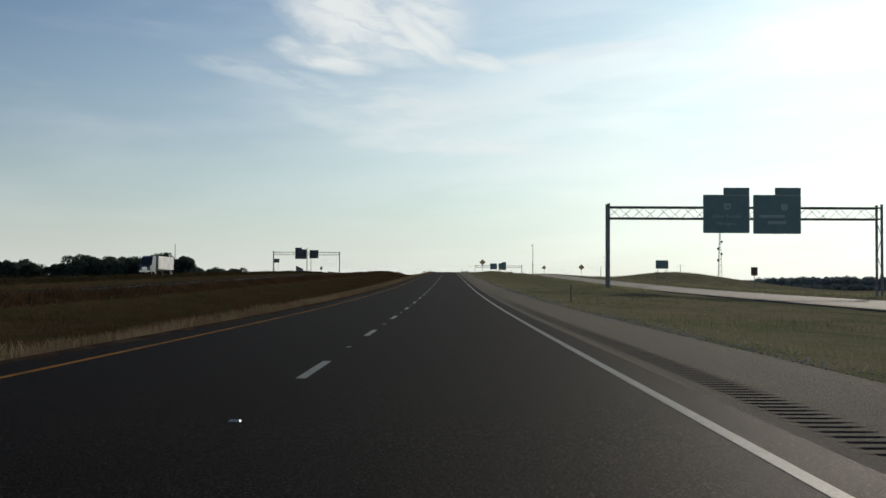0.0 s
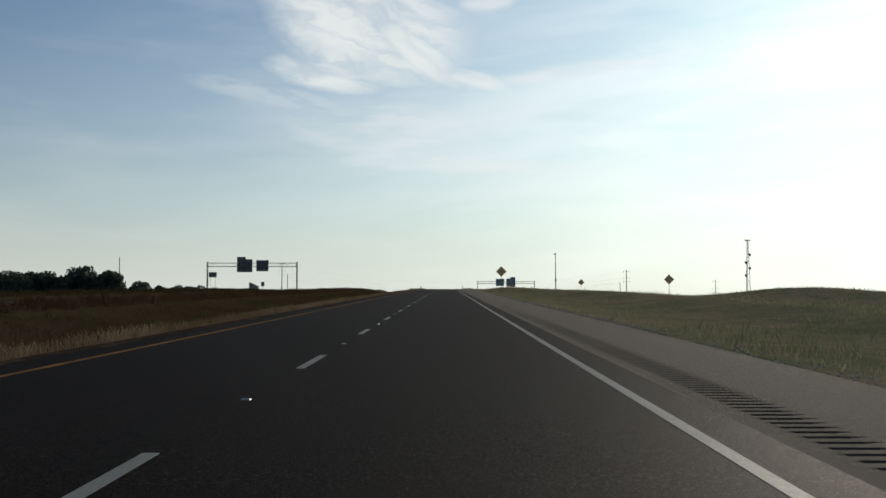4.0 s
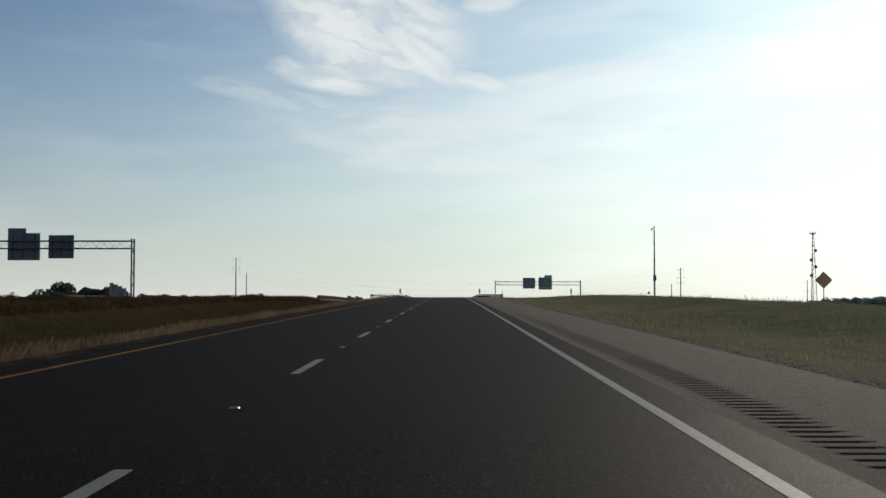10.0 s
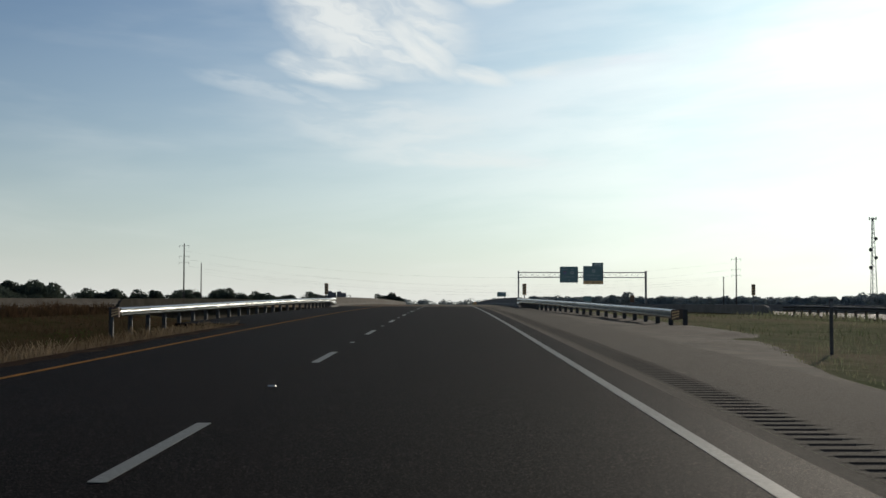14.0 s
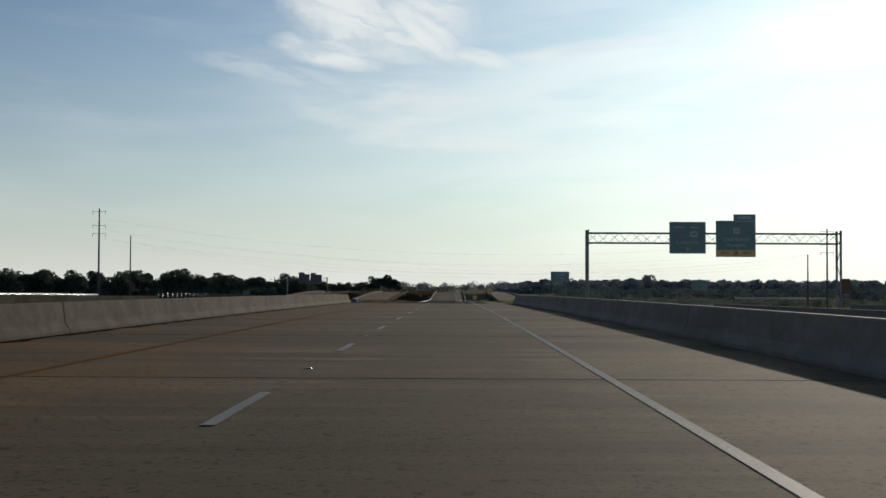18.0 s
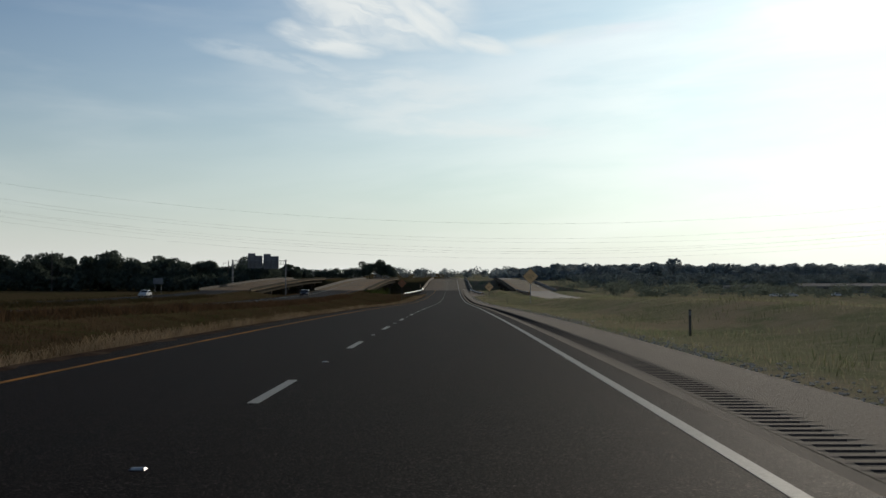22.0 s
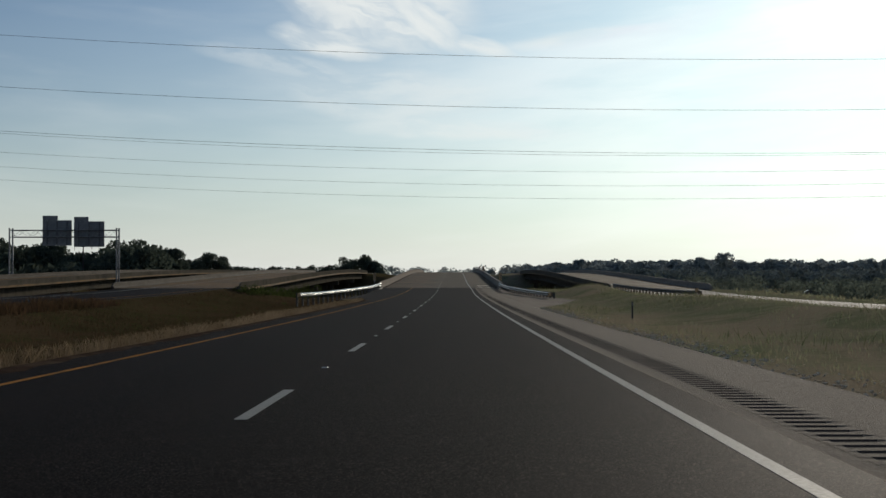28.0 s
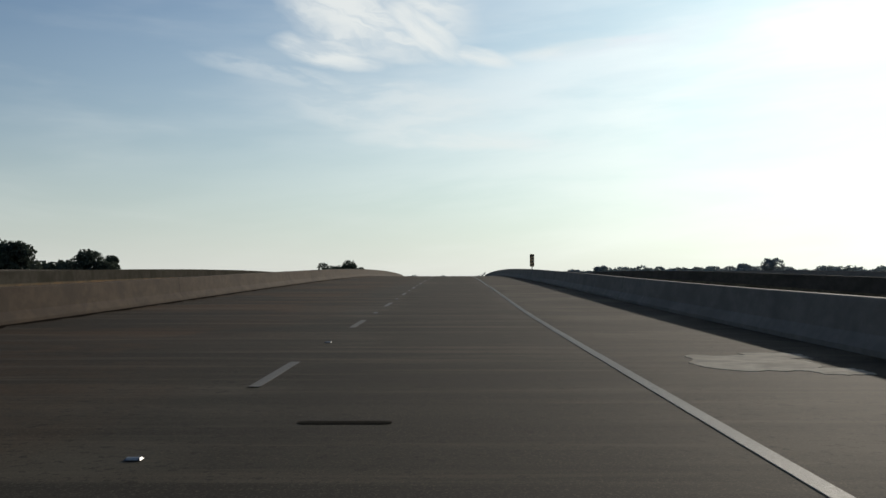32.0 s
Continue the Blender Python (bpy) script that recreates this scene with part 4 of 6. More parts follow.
def earth_fringe(y0, y1):
    """Loose brown earth lying raggedly over the asphalt's median edge."""
    m = Mesh()
    ys = np.arange(y0, y1, .6)
    w = .20 + .10 * np.sin(ys * .9) * np.sin(ys * .23 + 2) + .07 * np.sin(ys * 3.3 + 1) + .04 * np.sin(ys * 7.9)
    rows = [[(-4.9, float(y), float(ground_z(-4.9, y)) + .02), (-4.36, float(y), float(road_z(y)) + .022), (-4.33 + max(.03, float(k)), float(y), float(road_z(y)) + .001)] for y, k in zip(ys, w)]
    m.sweep(rows, closed=False)
    return m


for a, b in ((2, 527), (735, 1067)):
    tagged(part("earth_fringe", earth_fringe(a, b), EARTH), "loose brown earth along the edge of the asphalt", "soil", kind="structure")
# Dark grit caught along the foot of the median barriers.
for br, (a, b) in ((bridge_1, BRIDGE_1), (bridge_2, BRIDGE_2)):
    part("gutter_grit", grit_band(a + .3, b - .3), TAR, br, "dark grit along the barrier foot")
# A dark smear and pale repair patches on the second deck.
part("tar_smear", Mesh().prism(rounded(0.68, 0.16, 0.06), 0, 0.003, "z"), SMEAR, bridge_2, "faint tar smear across the lane", at=on_road(1.08, 1130.0, -0.001))
rng_patch = np.random.default_rng(5)
PATCH = material("old_concrete_repair", (0.62, 0.57, 0.45), (0.44, 0.39, 0.30), 3.5, 0.9, bump=0.1, third=(0.36, 0.32, 0.25), broad=1.4, specular=0.03)


def blotch(w, l):
    """A ragged flat patch round 0, 0."""
    n = 26
    out = []
    for i in range(n):
        a = i * math.tau / n
        c, q = math.cos(a), math.sin(a)
        r = (1 / max(abs(c), abs(q))) ** .55 * rng_patch.uniform(.80, 1.06)
        out.append((w / 2 * r * c, l / 2 * r * q))
    return out


for y, x, w, l in ((1135.5, 5.35, 1.4, 2.6), (1136.6, 5.9, .8, 1.1), (1134.3, 6.0, .6, .9), (1127.2, 5.3, 1.6, 2.0), (1126.2, 6.2, .7, 1.2), (1128.6, 5.0, .5, .7)):
    part("repair_patch", Mesh().prism(blotch(w, l), -.01, 0.003 + .0004 * w, "z"), PATCH, bridge_2, "pale ragged concrete repair patch", at=on_road(x, y, -0.001))


# Bare sandy aprons where the shoulder widens before each guardrail.
rng_edge = np.random.default_rng(3)


def apron(y0, y1, x_far, mat):
    m = Mesh()
    ys = np.linspace(y0, y1, 150)
    rows = []
    for i, y in enumerate(ys):
        s = min(1.0, (y - y0) / 26.0)
        s = s * s * (3 - 2 * s)
        inner = float(main_right(y)) - .12
        ragged = .16 * math.sin(y * 1.9) * math.sin(y * .61) + .10 * math.sin(y * 4.7 + 1) + rng_edge.uniform(-.14, .14)
        xs = np.linspace(inner, inner + .16 + max(0.0, (x_far - inner + ragged) * s), 8)
        rows.append([(float(x), float(y), max(float(ground_z(x, y)) + 0.025, float(road_z(y)) - 0.02 - 0.09 * (float(x) - inner)) - (.05 if k == 7 else 0) if k else float(road_z(y)) - 0.018) for k, x in enumerate(xs)])
    m.sweep(rows, closed=False)
    return m.data("apron", mat)


for y0, y1, xf, mat in ((500, 583, 10.2, SAND), (1040, 1123, 10.4, SAND_PALE)):
    part("apron", apron(y0, y1, xf, mat), parent=road, label="bare sandy apron at the shoulder edge")


# ---- guardrails ----
W_BEAM = [(0.0, 0.155), (0.05, 0.13), (0.083, 0.1), (0.083, 0.06), (0.03, 0.02), (0.0, 0.0), (0.03, -0.02), (0.083, -0.06), (0.083, -0.1), (0.05, -0.13), (0.0, -0.155)]


def guardrail(points, side, label, wood=False, thrie=True, striped=True, steel=RAIL_STEEL):
    """W-beam rail on posts along points (x, y); side +1: the rail's face looks to +x."""
    x0, y0 = points[0]
    base = float(ground_z(x0, y0))
    g = thing("guardrail", (x0, y0, base), label, "guardrail", "guardrails at the bridges")
    px, py = np.array([p[0] for p in points], float), np.array([p[1] for p in points], float)
    ys = np.arange(py[0], py[-1] + 0.01, 1.905)
    xs = np.interp(ys, py, px)
    front, back = [], []
    for x, y in zip(xs, ys):
        z = float(road_z(y)) + (float(right_dz(y)) if x > 12 else 0)
        k = np.clip((y - (py[-1] - 4.0)) / 1.5, 0, 1) if thrie else 0
        drop = -0.13 - 0.2 * min(1.0, max(0.0, (abs(x) - 7.0) / 2.5)) if abs(x) < 12 else 0.0
        z += drop
        front.append([(x - x0 + side * a, y - y0, z - base + 0.60 + b * (1 + 0.65 * k) - 0.06 * k) for a, b in W_BEAM]
                     + [(x - x0 + side * (a - 0.006), y - y0, z - base + 0.60 + b * (1 + 0.65 * k) - 0.06 * k) for a, b in reversed(W_BEAM)])
    m = Mesh()
    m.sweep(front)
    part("rail", m, steel, g, "galvanised corrugated steel rail", smooth=False)
    post = Mesh().box(-.075, .075, -.05, .05, -0.3, 0.76, 0.012) if wood else Mesh().box(-.075, -.065, -.05, .05, -.3, .76).box(.065, .075, -.05, .05, -.3, .76).box(-.065, .065, -.004, .004, -.3, .76)
    post = post.data("post", POST_WOOD if wood else POST_STEEL)
    block = Mesh().box(-.09, .09, -.07, .07, .44, .78, 0.012).data("block", POST_WOOD)
    for x, y in zip(xs, ys):
        z = float(road_z(y)) + (float(right_dz(y)) if x > 12 else 0)
        z += -0.13 - 0.2 * min(1.0, max(0.0, (abs(x) - 7.0) / 2.5)) if abs(x) < 12 else 0.0
        p = part("post", post, parent=g, at=(x - x0 - side * 0.27, y - y0, z - base))
        part("block", block, parent=p, at=(side * 0.175, 0, 0), label="timber offset block")
    if striped:
        z = float(road_z(y0)) - base - (0.33 if abs(x0) < 12 else 0)
        e = part("end_panel", Mesh().box(-.02, .24, -.22, -.06, z + .42, z + .76, 0.03), SIGN_BROWN, g, "dark yellow and black striped rail end", at=(-0.2, 0, 0))
        for k in range(3):
            part("stripe", Mesh().add([(-.01, -.224, z + .44 + k * .10), (.23, -.224, z + .52 + k * .08), (.23, -.224, z + .57 + k * .08), (-.01, -.224, z + .49 + k * .10)], [(0, 1, 2, 3)]), SIGN_YELLOW, e)
    return g


guardrail([(-9.6, 532), (-8.2, 548), (-6.9, 566), (-6.72, 582)], 1, "galvanised steel guardrail leading to the bridge barrier in the median")
guardrail([(9.5, 530), (8.4, 546), (7.2, 566), (7.05, 582)], -1, "galvanised steel guardrail at the shoulder before the bridge")
guardrail([(-10.1, 1074), (-8.4, 1090), (-6.9, 1106), (-6.72, 1122)], 1, "bright galvanised guardrail in the median before the second bridge")
# The right-hand rail takes the darker steel, standing in for its shade.
guardrail([(9.25, 1074), (8.3, 1088), (7.2, 1106), (7.05, 1122)], -1, "grey galvanised guardrail beside the shoulder before the second bridge", steel=RAIL_SHADED)
guardrail([(21.2, 1077), (20.5, 1096), (20.2, 1122)], -1, "dark-backed guardrail along the exit ramp", True, steel=RAIL_DULL)
guardrail([(27.4, 505), (27.2, 540), (27.0, 582)], -1, "dull timber-post guardrail along the exit ramp", True, steel=RAIL_DULL)
guardrail([(-23.6, 735), (-23.8, 762), (-24.8, 802)], -1, "timber-post guardrail before the oncoming bridge in the median", True, False, False)
guardrail([(-40.0, 735), (-39.6, 750), (-39.4, 772)], 1, "guardrail beyond the oncoming bridge", True, False, False)


# Low concrete kerbs under the rails where they meet the barriers.
for br, b0 in ((bridge_1, BRIDGE_1[0]), (bridge_2, BRIDGE_2[0])):
    for sx in (-6.62, 6.98):
        m = Mesh()
        m.sweep([[(sx + a, y, float(road_z(y)) + c - (.09 if k == 0 else 0)) for a, c in ((-.11, -.15), (-.10, .10), (-.07, .12), (.07, .12), (.10, .10), (.11, -.15))] for k, y in enumerate((b0 - 7.4, b0 - 6.4, b0 - 2.2))])
        part("kerb", m, RAMP, br, "low pale concrete kerb below the rail end")


# ---- signs ----
def sign_post(m, x, y, z0, z1, w=0.06):
    return m.box(x - w / 2, x + w / 2, y - w / 2, y + w / 2, z0, z1, 0.008)


def object_marker(x, y, side):
    """A tall striped hazard panel at a bridge end."""
    z = float(road_z(y))
    t = thing("hazard_marker", (x, y, z), "tall yellow and black striped hazard panel on a post", "road sign", "hazard markers at bridge ends")
    part("post", sign_post(Mesh(), 0, 0.03, -.3, 1.75), STEEL, t)
    p = part("panel", Mesh().prism(rounded(.30, .86, .03), -.006, .0, "y"), SIGN_YELLOW, t, at=(0, -0.02, 1.34))
    for k in range(4):
        zz = -.40 + k * .205
        part("stripe", Mesh().add([(-.14, -.009, zz + (.10 if side < 0 else 0)), (.14, -.009, zz + (0 if side < 0 else .10)), (.14, -.009, zz + (.10 if side < 0 else .20)), (-.14, -.009, zz + (.20 if side < 0 else .10))],
                                [(0, 1, 2, 3)]), SIGN_BLACK, p)
    return t


for y, x in ((583.0, 7.65), (1123.0, 7.25)):
    object_marker(-7.55, y, -1)
    object_marker(x, y, 1)
object_marker(7.25, 1205.0, 1)
object_marker(25.2, 583.0, 1)


def diamond(x, y, up, text, label, size=1.22, sizes=0.17, face=SIGN_YELLOW, post=STEEL):
    """A square warning sign standing on its corner; up: height of its centre over the ground."""
    z = float(ground_z(x, y))
    d = thing("warning_sign", (x, y, z), label, "road sign", "diamond warning signs")
    part("post", sign_post(Mesh(), 0, 0.05, -.4, up + .35, .075), post, d, "square steel post")
    rot = Matrix.Translation((0, 0, up)) @ Matrix.Rotation(radians(45), 4, "Y")
    part("border", Mesh().prism(rounded(size, size, .08), 0.0, .005, "y"), SIGN_BLACK, d, at=rot)
    part("panel", Mesh().prism(rounded(size - .05, size - .05, .07), -.004, .0, "y"), face, d, "reflective sign face", at=rot)
    part("backing", Mesh().prism(rounded(size, size, .08), .005, .008, "y"), SIGN_BACK, d, at=rot)
    for i, line in enumerate(text):
        lettering(line, sizes, FADED_INK, d, (0, -.009, up + (len(text) - 1) * sizes * .62 - i * sizes * 1.24))
    return d


ICES = ("BRIDGE", "ICES BEFORE", "ROAD")


def over_road(x, y, h):
    return float(road_z(y)) + h - float(ground_z(x, y))


diamond(10.86, 340.5, over_road(10.86, 340.5, 3.20), ICES, "yellow diamond warning sign about bridge ice beside the shoulder", sizes=.15)
diamond(10.25, 900.4, over_road(10.25, 900.4, 3.05), ICES, "yellow diamond warning sign about bridge ice on the grass verge", sizes=.15)
diamond(8.65, 995.5, over_road(8.65, 995.5, 2.28), ("DIP",), "yellow diamond sign reading DIP at the grass verge", sizes=.34, post=POST_STEEL)
diamond(-7.6, 997.0, over_road(-7.6, 997, 2.95), ("DIP",), "dark orange diamond sign reading DIP in the median", sizes=.34, face=SIGN_ORANGE, post=POST_STEEL)
diamond(38.7, 342.0, 3.2, (), "plain diamond warning sign on the grassy bank by the ramp", 1.2)
diamond(37.9, 466.7, 2.6, (), "plain diamond warning sign beside the exit ramp", 1.2)


def guide_board(x, y, w, h, up, lines, label, mat=None, posts=2, back=False, turn=0.0):
    """A rectangular board on posts; up: its lower edge over the ground."""
    z = float(ground_z(x, y))
    b = thing("guide_sign", (x, y, z), label, "road sign", "roadside guide signs", turn=turn)
    for px in ((-w * .32, w * .32) if posts == 2 else (0.0,)):
        part("post", sign_post(Mesh(), px, .06, -.4, up + h * .9, .09), STEEL, b)
    mat = mat or SIGN_GREEN
    if not back:
        part("border", Mesh().prism(rounded(w, h, .08), 0, .012, "y"), SIGN_WHITE, b, at=(0, 0, up + h / 2))
        part("panel", Mesh().prism(rounded(w - .06, h - .06, .07), -.006, 0, "y"), mat, b, at=(0, 0, up + h / 2))
    else:
        part("panel", Mesh().prism(rounded(w, h, .08), -.006, .012, "y"), mat, b, at=(0, 0, up + h / 2))
    for i, (txt, size) in enumerate(lines):
        lettering(txt, size, SIGN_WHITE, b, (0, -.012, up + h / 2 + (len(lines) - 1) * size * .62 - i * size * 1.24))
    return b


guide_board(13.2, 757.0, 1.95, 1.0, float(road_z(757)) + 2.25 - float(ground_z(13.2, 757)), (("Marshall", .28), ("County", .28)), "small green county line sign on two posts")
guide_board(39.5, 216.6, 2.25, 1.5, 4.8 - float(ground_z(39.3, 216.6)), (), "dark green guide board on two posts above the ramp", back=False)
guide_board(52.5, 203.0, 1.1, 1.4, 3.5 - float(ground_z(52.5, 203)), (), "brown board on a single post beyond the ramp", SIGN_BROWN, 1, True)
guide_board(37.3, 804.0, 2.1, 1.4, 9.05 - float(ground_z(37.3, 804)), (), "green guide sign beside the ramp bridge end")
guide_board(40.8, 750.0, .85, 1.5, 8.9 - float(ground_z(40.8, 750)), (), "brownish yellow board on a single post past the ramp bridge", SIGN_BROWN, 1, True)
guide_board(-76.0, 545.0, 2.6, 1.7, 12.4 - float(ground_z(-76, 545)), (), "dark back of a guide board beyond the oncoming ramp", SIGN_BACK, 2, True)
guide_board(-48.0, 470.0, .9, 1.2, 2.4, (), "dark back of a small road sign", SIGN_BACK, 1, True)
guide_board(-77.0, 1095.0, 2.6, 1.6, 2.6, (), "aluminium back of a guide board beyond the far ramp", SIGN_BACK, 2, True)


def shield(parent, x, z, w, mat, number="", number_mat=None, red=None):
    """A route shield."""
    out = [(-.5, .42), (-.3, .5), (0, .43), (.3, .5), (.5, .42), (.46, .1), (.5, -.15), (.32, -.42), (0, -.52), (-.32, -.42), (-.5, -.15), (-.46, .1)]
    s = part("route_shield", Mesh().prism([(a * w, b * w) for a, b in out], -.008, 0, "y"), mat, parent, at=(x, -.021, z))
    if red:
        part("shield_band", Mesh().prism([(-.44 * w, .22 * w), (.44 * w, .22 * w), (.47 * w, .40 * w), (-.47 * w, .40 * w)], -.012, -.008, "y"), red, s)
    if number:
        lettering(number, w * .5, number_mat, s, (0, -.012, -.02 * w))
    return s


def panel_sign(parent, x0, x1, z0, z1, tab=None, front=True):
    """One overhead panel with its tab; front False: we see its ribbed back."""
    w, h, cx, cz = x1 - x0, z1 - z0, (x0 + x1) / 2, (z0 + z1) / 2
    yy = -.95 if front else .95
    s = part("sign_panel", Mesh().prism(rounded(w, h, .10), -.02, .02, "y"), SIGN_GREEN if front else SIGN_BACK, parent, "large overhead guide sign panel", at=(cx, yy, cz))
    if front:
        ring = rounded(w - .08, h - .08, .12), rounded(w - .16, h - .16, .1)
        n = len(ring[0])
        m = Mesh().add([(a, -.024, b) for a, b in ring[0]] + [(a, -.024, b) for a, b in ring[1]], [(i, (i + 1) % n, (i + 1) % n + n, i + n) for i in range(n)])
        part("sign_border", m, SIGN_WHITE, s)
    else:
        for k in (-.34, 0, .34):
            part("stiffener", Mesh().box(k * w - .05, k * w + .05, -.16, -.02, -h * .46, h * .46), CABLE, s, "dark upright stiffener")
        for k in range(1, 4):
            part("seam", Mesh().box(-w * .49, w * .49, -.03, -.02, -h / 2 + k * h / 4 - .012, -h / 2 + k * h / 4 + .012), STEEL, s)
    if tab:
        t0, t1, th = tab
        part("exit_tab", Mesh().prism(rounded(t1 - t0, th, .06), -.02, .02, "y"), SIGN_GREEN if front else SIGN_BACK, s, "narrower exit tab", at=((t0 + t1) / 2 - cx, 0, h / 2 + th / 2 + .005))
    return s


def gantry(y, x0, x1, top, label, signs, front=True):
    """A steel box-truss sign bridge: two posts at each end, four chords, crossed braces."""
    b0, b1 = float(ground_z(x0, y)), float(ground_z(x1, y))
    base = min(b0, b1)
    g = thing("sign_gantry", ((x0 + x1) / 2, y, base), label, "sign gantry", "overhead sign gantries")
    hx, zt = (x1 - x0) / 2, top - base
    for e, gz in ((-1, b0), (1, b1)):
        for dy in (-.77, .77):
            p = part("post", Mesh().tube((e * hx, dy, gz - base - .3), (e * hx, dy, zt + .22), .137, seg=14), STEEL, g, smooth=False)
            part("cap", Mesh().tube((e * hx, dy, zt + .22), (e * hx, dy, zt + .30), .165, seg=14), STEEL, p)
            part("footing", Mesh().tube((e * hx, dy, gz - base - .4), (e * hx, dy, gz - base + .03), .36, seg=14), BARRIER, p, "round concrete footing")
        zz = gz - base + 1.0
        k = 0
        while zz < zt - 2.4:
            a, b = (-.74, .74) if k % 2 else (.74, -.74)
            part("post_brace", Mesh().tube((e * hx, a, zz), (e * hx, b, zz + 1.7), .045, seg=6), STEEL, g)
            zz, k = zz + 1.7, k + 1
    for dy in (-.77, .77):
        for zc in (zt - .06, zt - 1.22):
            part("chord", Mesh().tube((-hx, dy, zc), (hx, dy, zc), .085, seg=10), STEEL, g)
    n = int((x1 - x0) / 1.25)
    pitch = (x1 - x0) / n
    up = Mesh().tube((0, 0, -.58), (pitch, 0, .58), .026, seg=5).data("brace", STEEL)
    down = Mesh().tube((0, 0, .58), (pitch, 0, -.58), .026, seg=5).data("brace", STEEL)
    for i in range(n):
        part("brace", up if i % 2 else down, parent=g, at=(-hx + i * pitch, -.77, zt - .64))
        part("brace", down if i % 2 else up, parent=g, at=(-hx + i * pitch, .77, zt - .64))
    for i in range(0, n + 1, 3):
        part("cross_tie", Mesh().tube((-hx + i * pitch, -.77, zt - .06), (-hx + i * pitch, .77, zt - .06), .03, seg=5), STEEL, g)
    made = []
    cx = (x0 + x1) / 2
    for a, b, z0, z1, tab in signs:
        made.append(panel_sign(g, a - cx, b - cx, z0 - base, z1 - base, (tab[0] - cx, tab[1] - cx, tab[2]) if tab else None, front))
    return g, made


def bars(parent, x, z, w, h, mat):
    """A line of writing too faint to read."""
    return part("writing", Mesh().box(-w / 2, w / 2, -.028, -.022, -h / 2, h / 2), mat, parent, at=(x, 0, z))


FAINT = material("aged_white_legend", (0.42, 0.50, 0.50), (0.36, 0.44, 0.44), 4, 0.5)
g1, s1 = gantry(126.1, 18.1, 46.25, 9.68, "steel truss gantry with two green guide signs over the ramp",
                ((27.8, 32.58, 6.95, 10.91, (29.9, 32.58, .73)), (32.95, 37.87, 6.89, 10.91, (35.2, 37.87, .75))))
g3, s3 = gantry(773.0, 17.8, 47.4, 15.85, "steel truss gantry with two green destination signs past the bridge",
                ((27.32, 31.57, 13.40, 17.12, None), (32.75, 37.4, 13.02, 17.28, (34.82, 37.4, .74))))
for s in (s1[0],):
    shield(s, 0.1, .75, .72, FAINT, "78", SIGN_BLACK)
    lettering("Olive Branch", .56, FAINT, s, (0, -.028, -.25))
    lettering("Memphis", .56, FAINT, s, (0, -.028, -1.0))
shield(s1[1], .75, .75, .72, FAINT)
bars(s1[1], -.5, -.2, 2.6, .3, FAINT)
bars(s1[1], 0, -.85, 1.9, .3, FAINT)
shield(s3[0], -.95, .42, .78, FAINT_BLUE, red=FAINT_RED)
part("route_oval", Mesh().prism([(.5 * math.cos(i * math.tau / 20), .4 * math.sin(i * math.tau / 20)) for i in range(20)], -.03, -.02, "y"), FAINT, s3[0], "white oval state route marker", at=(.75, 0, .42))
lettering("302", .36, SIGN_BLACK, s3[0], (.75, -.035, .42))
bars(s3[0], -1.0, 1.22, 1.3, .18, FAINT)
bars(s3[0], .75, 1.22, .9, .18, FAINT)
lettering("Collierville", .62, FAINT, s3[0], (0, -.028, -.55))
ARROW = [(-.05, .3), (.05, .3), (.05, -.08), (.24, .1), (.24, -.03), (0, -.28), (-.24, -.03), (-.24, .1), (-.05, -.08)]
part("arrow", Mesh().prism(ARROW, -.03, -.022, "y"), FAINT, s3[0], "white down arrow", at=(0, 0, -1.3))
shield(s3[1], .1, .95, .8, FAINT, "78", SIGN_BLACK)
lettering("Olive Branch", .6, FAINT, s3[1], (0, -.028, -.05))
lettering("Memphis", .6, FAINT, s3[1], (0, -.028, -.75))
ex = part("exit_only_band", Mesh().box(-2.25, 2.25, -.03, -.022, -.36, .36), SIGN_YELLOW, s3[1], "yellow exit only band", at=(0, 0, -1.68))
lettering("EXIT", .42, SIGN_BLACK, ex, (-1.25, -.034, 0))
lettering("ONLY", .42, SIGN_BLACK, ex, (1.25, -.034, 0))
part("arrow", Mesh().prism(ARROW, -.036, -.031, "y"), SIGN_BLACK, ex, "black exit arrow", at=Matrix.Rotation(radians(-135), 4, "Y"))
bars(s3[1], 1.0, 2.5, 1.6, .34, FAINT)
gantry(537.0, -76.2, -47.0, 16.9, "steel truss gantry over the oncoming side seen from behind", ((-66.74, -61.71, 13.9, 18.15, (-66.74, -63.9, .74)), (-60.4, -56.43, 14.2, 17.83, None)), False)
gantry(1186.0, -73.5, -55.3, 12.5, "steel truss gantry with blank aluminium sign backs over the far ramp", ((-68.46, -63.45, 9.86, 14.2, (-68.46, -65.86, .78)), (-63.07, -57.87, 9.64, 14.0, (-63.07, -60.6, .76))), False)


# ---- poles and wires ----
def utility_pole(x, y, top, label, arms=0, r=.28, dish=False):
    z = float(ground_z(x, y))
    p = thing("utility_pole", (x, y, z), label, "utility pole", "poles along the power lines")
    h = top - z
    part("pole", Mesh().tube((0, 0, -1), (0, 0, h), r * 1.25, r * .7, seg=10), POLE_WOOD, p)
    for i in range(arms):
        zz = h - 1.2 - i * 2.9 - (2.0 if i else 0)
        a = part("crossarm", Mesh().tube((-2.3, 0, zz + .25), (0, 0, zz), .07, seg=6).tube((2.3, 0, zz + .25), (0, 0, zz), .07, seg=6), STEEL, p)
        for sx in (-2.25, 2.25):
            part("insulator", Mesh().tube((sx, 0, zz - .9), (sx, 0, zz + .2), .07, seg=6), CABLE, a)
    return p


utility_pole(-122.3, 1056.0, 35.9, "tall wooden transmission pole with three pairs of arms", 3, .34)
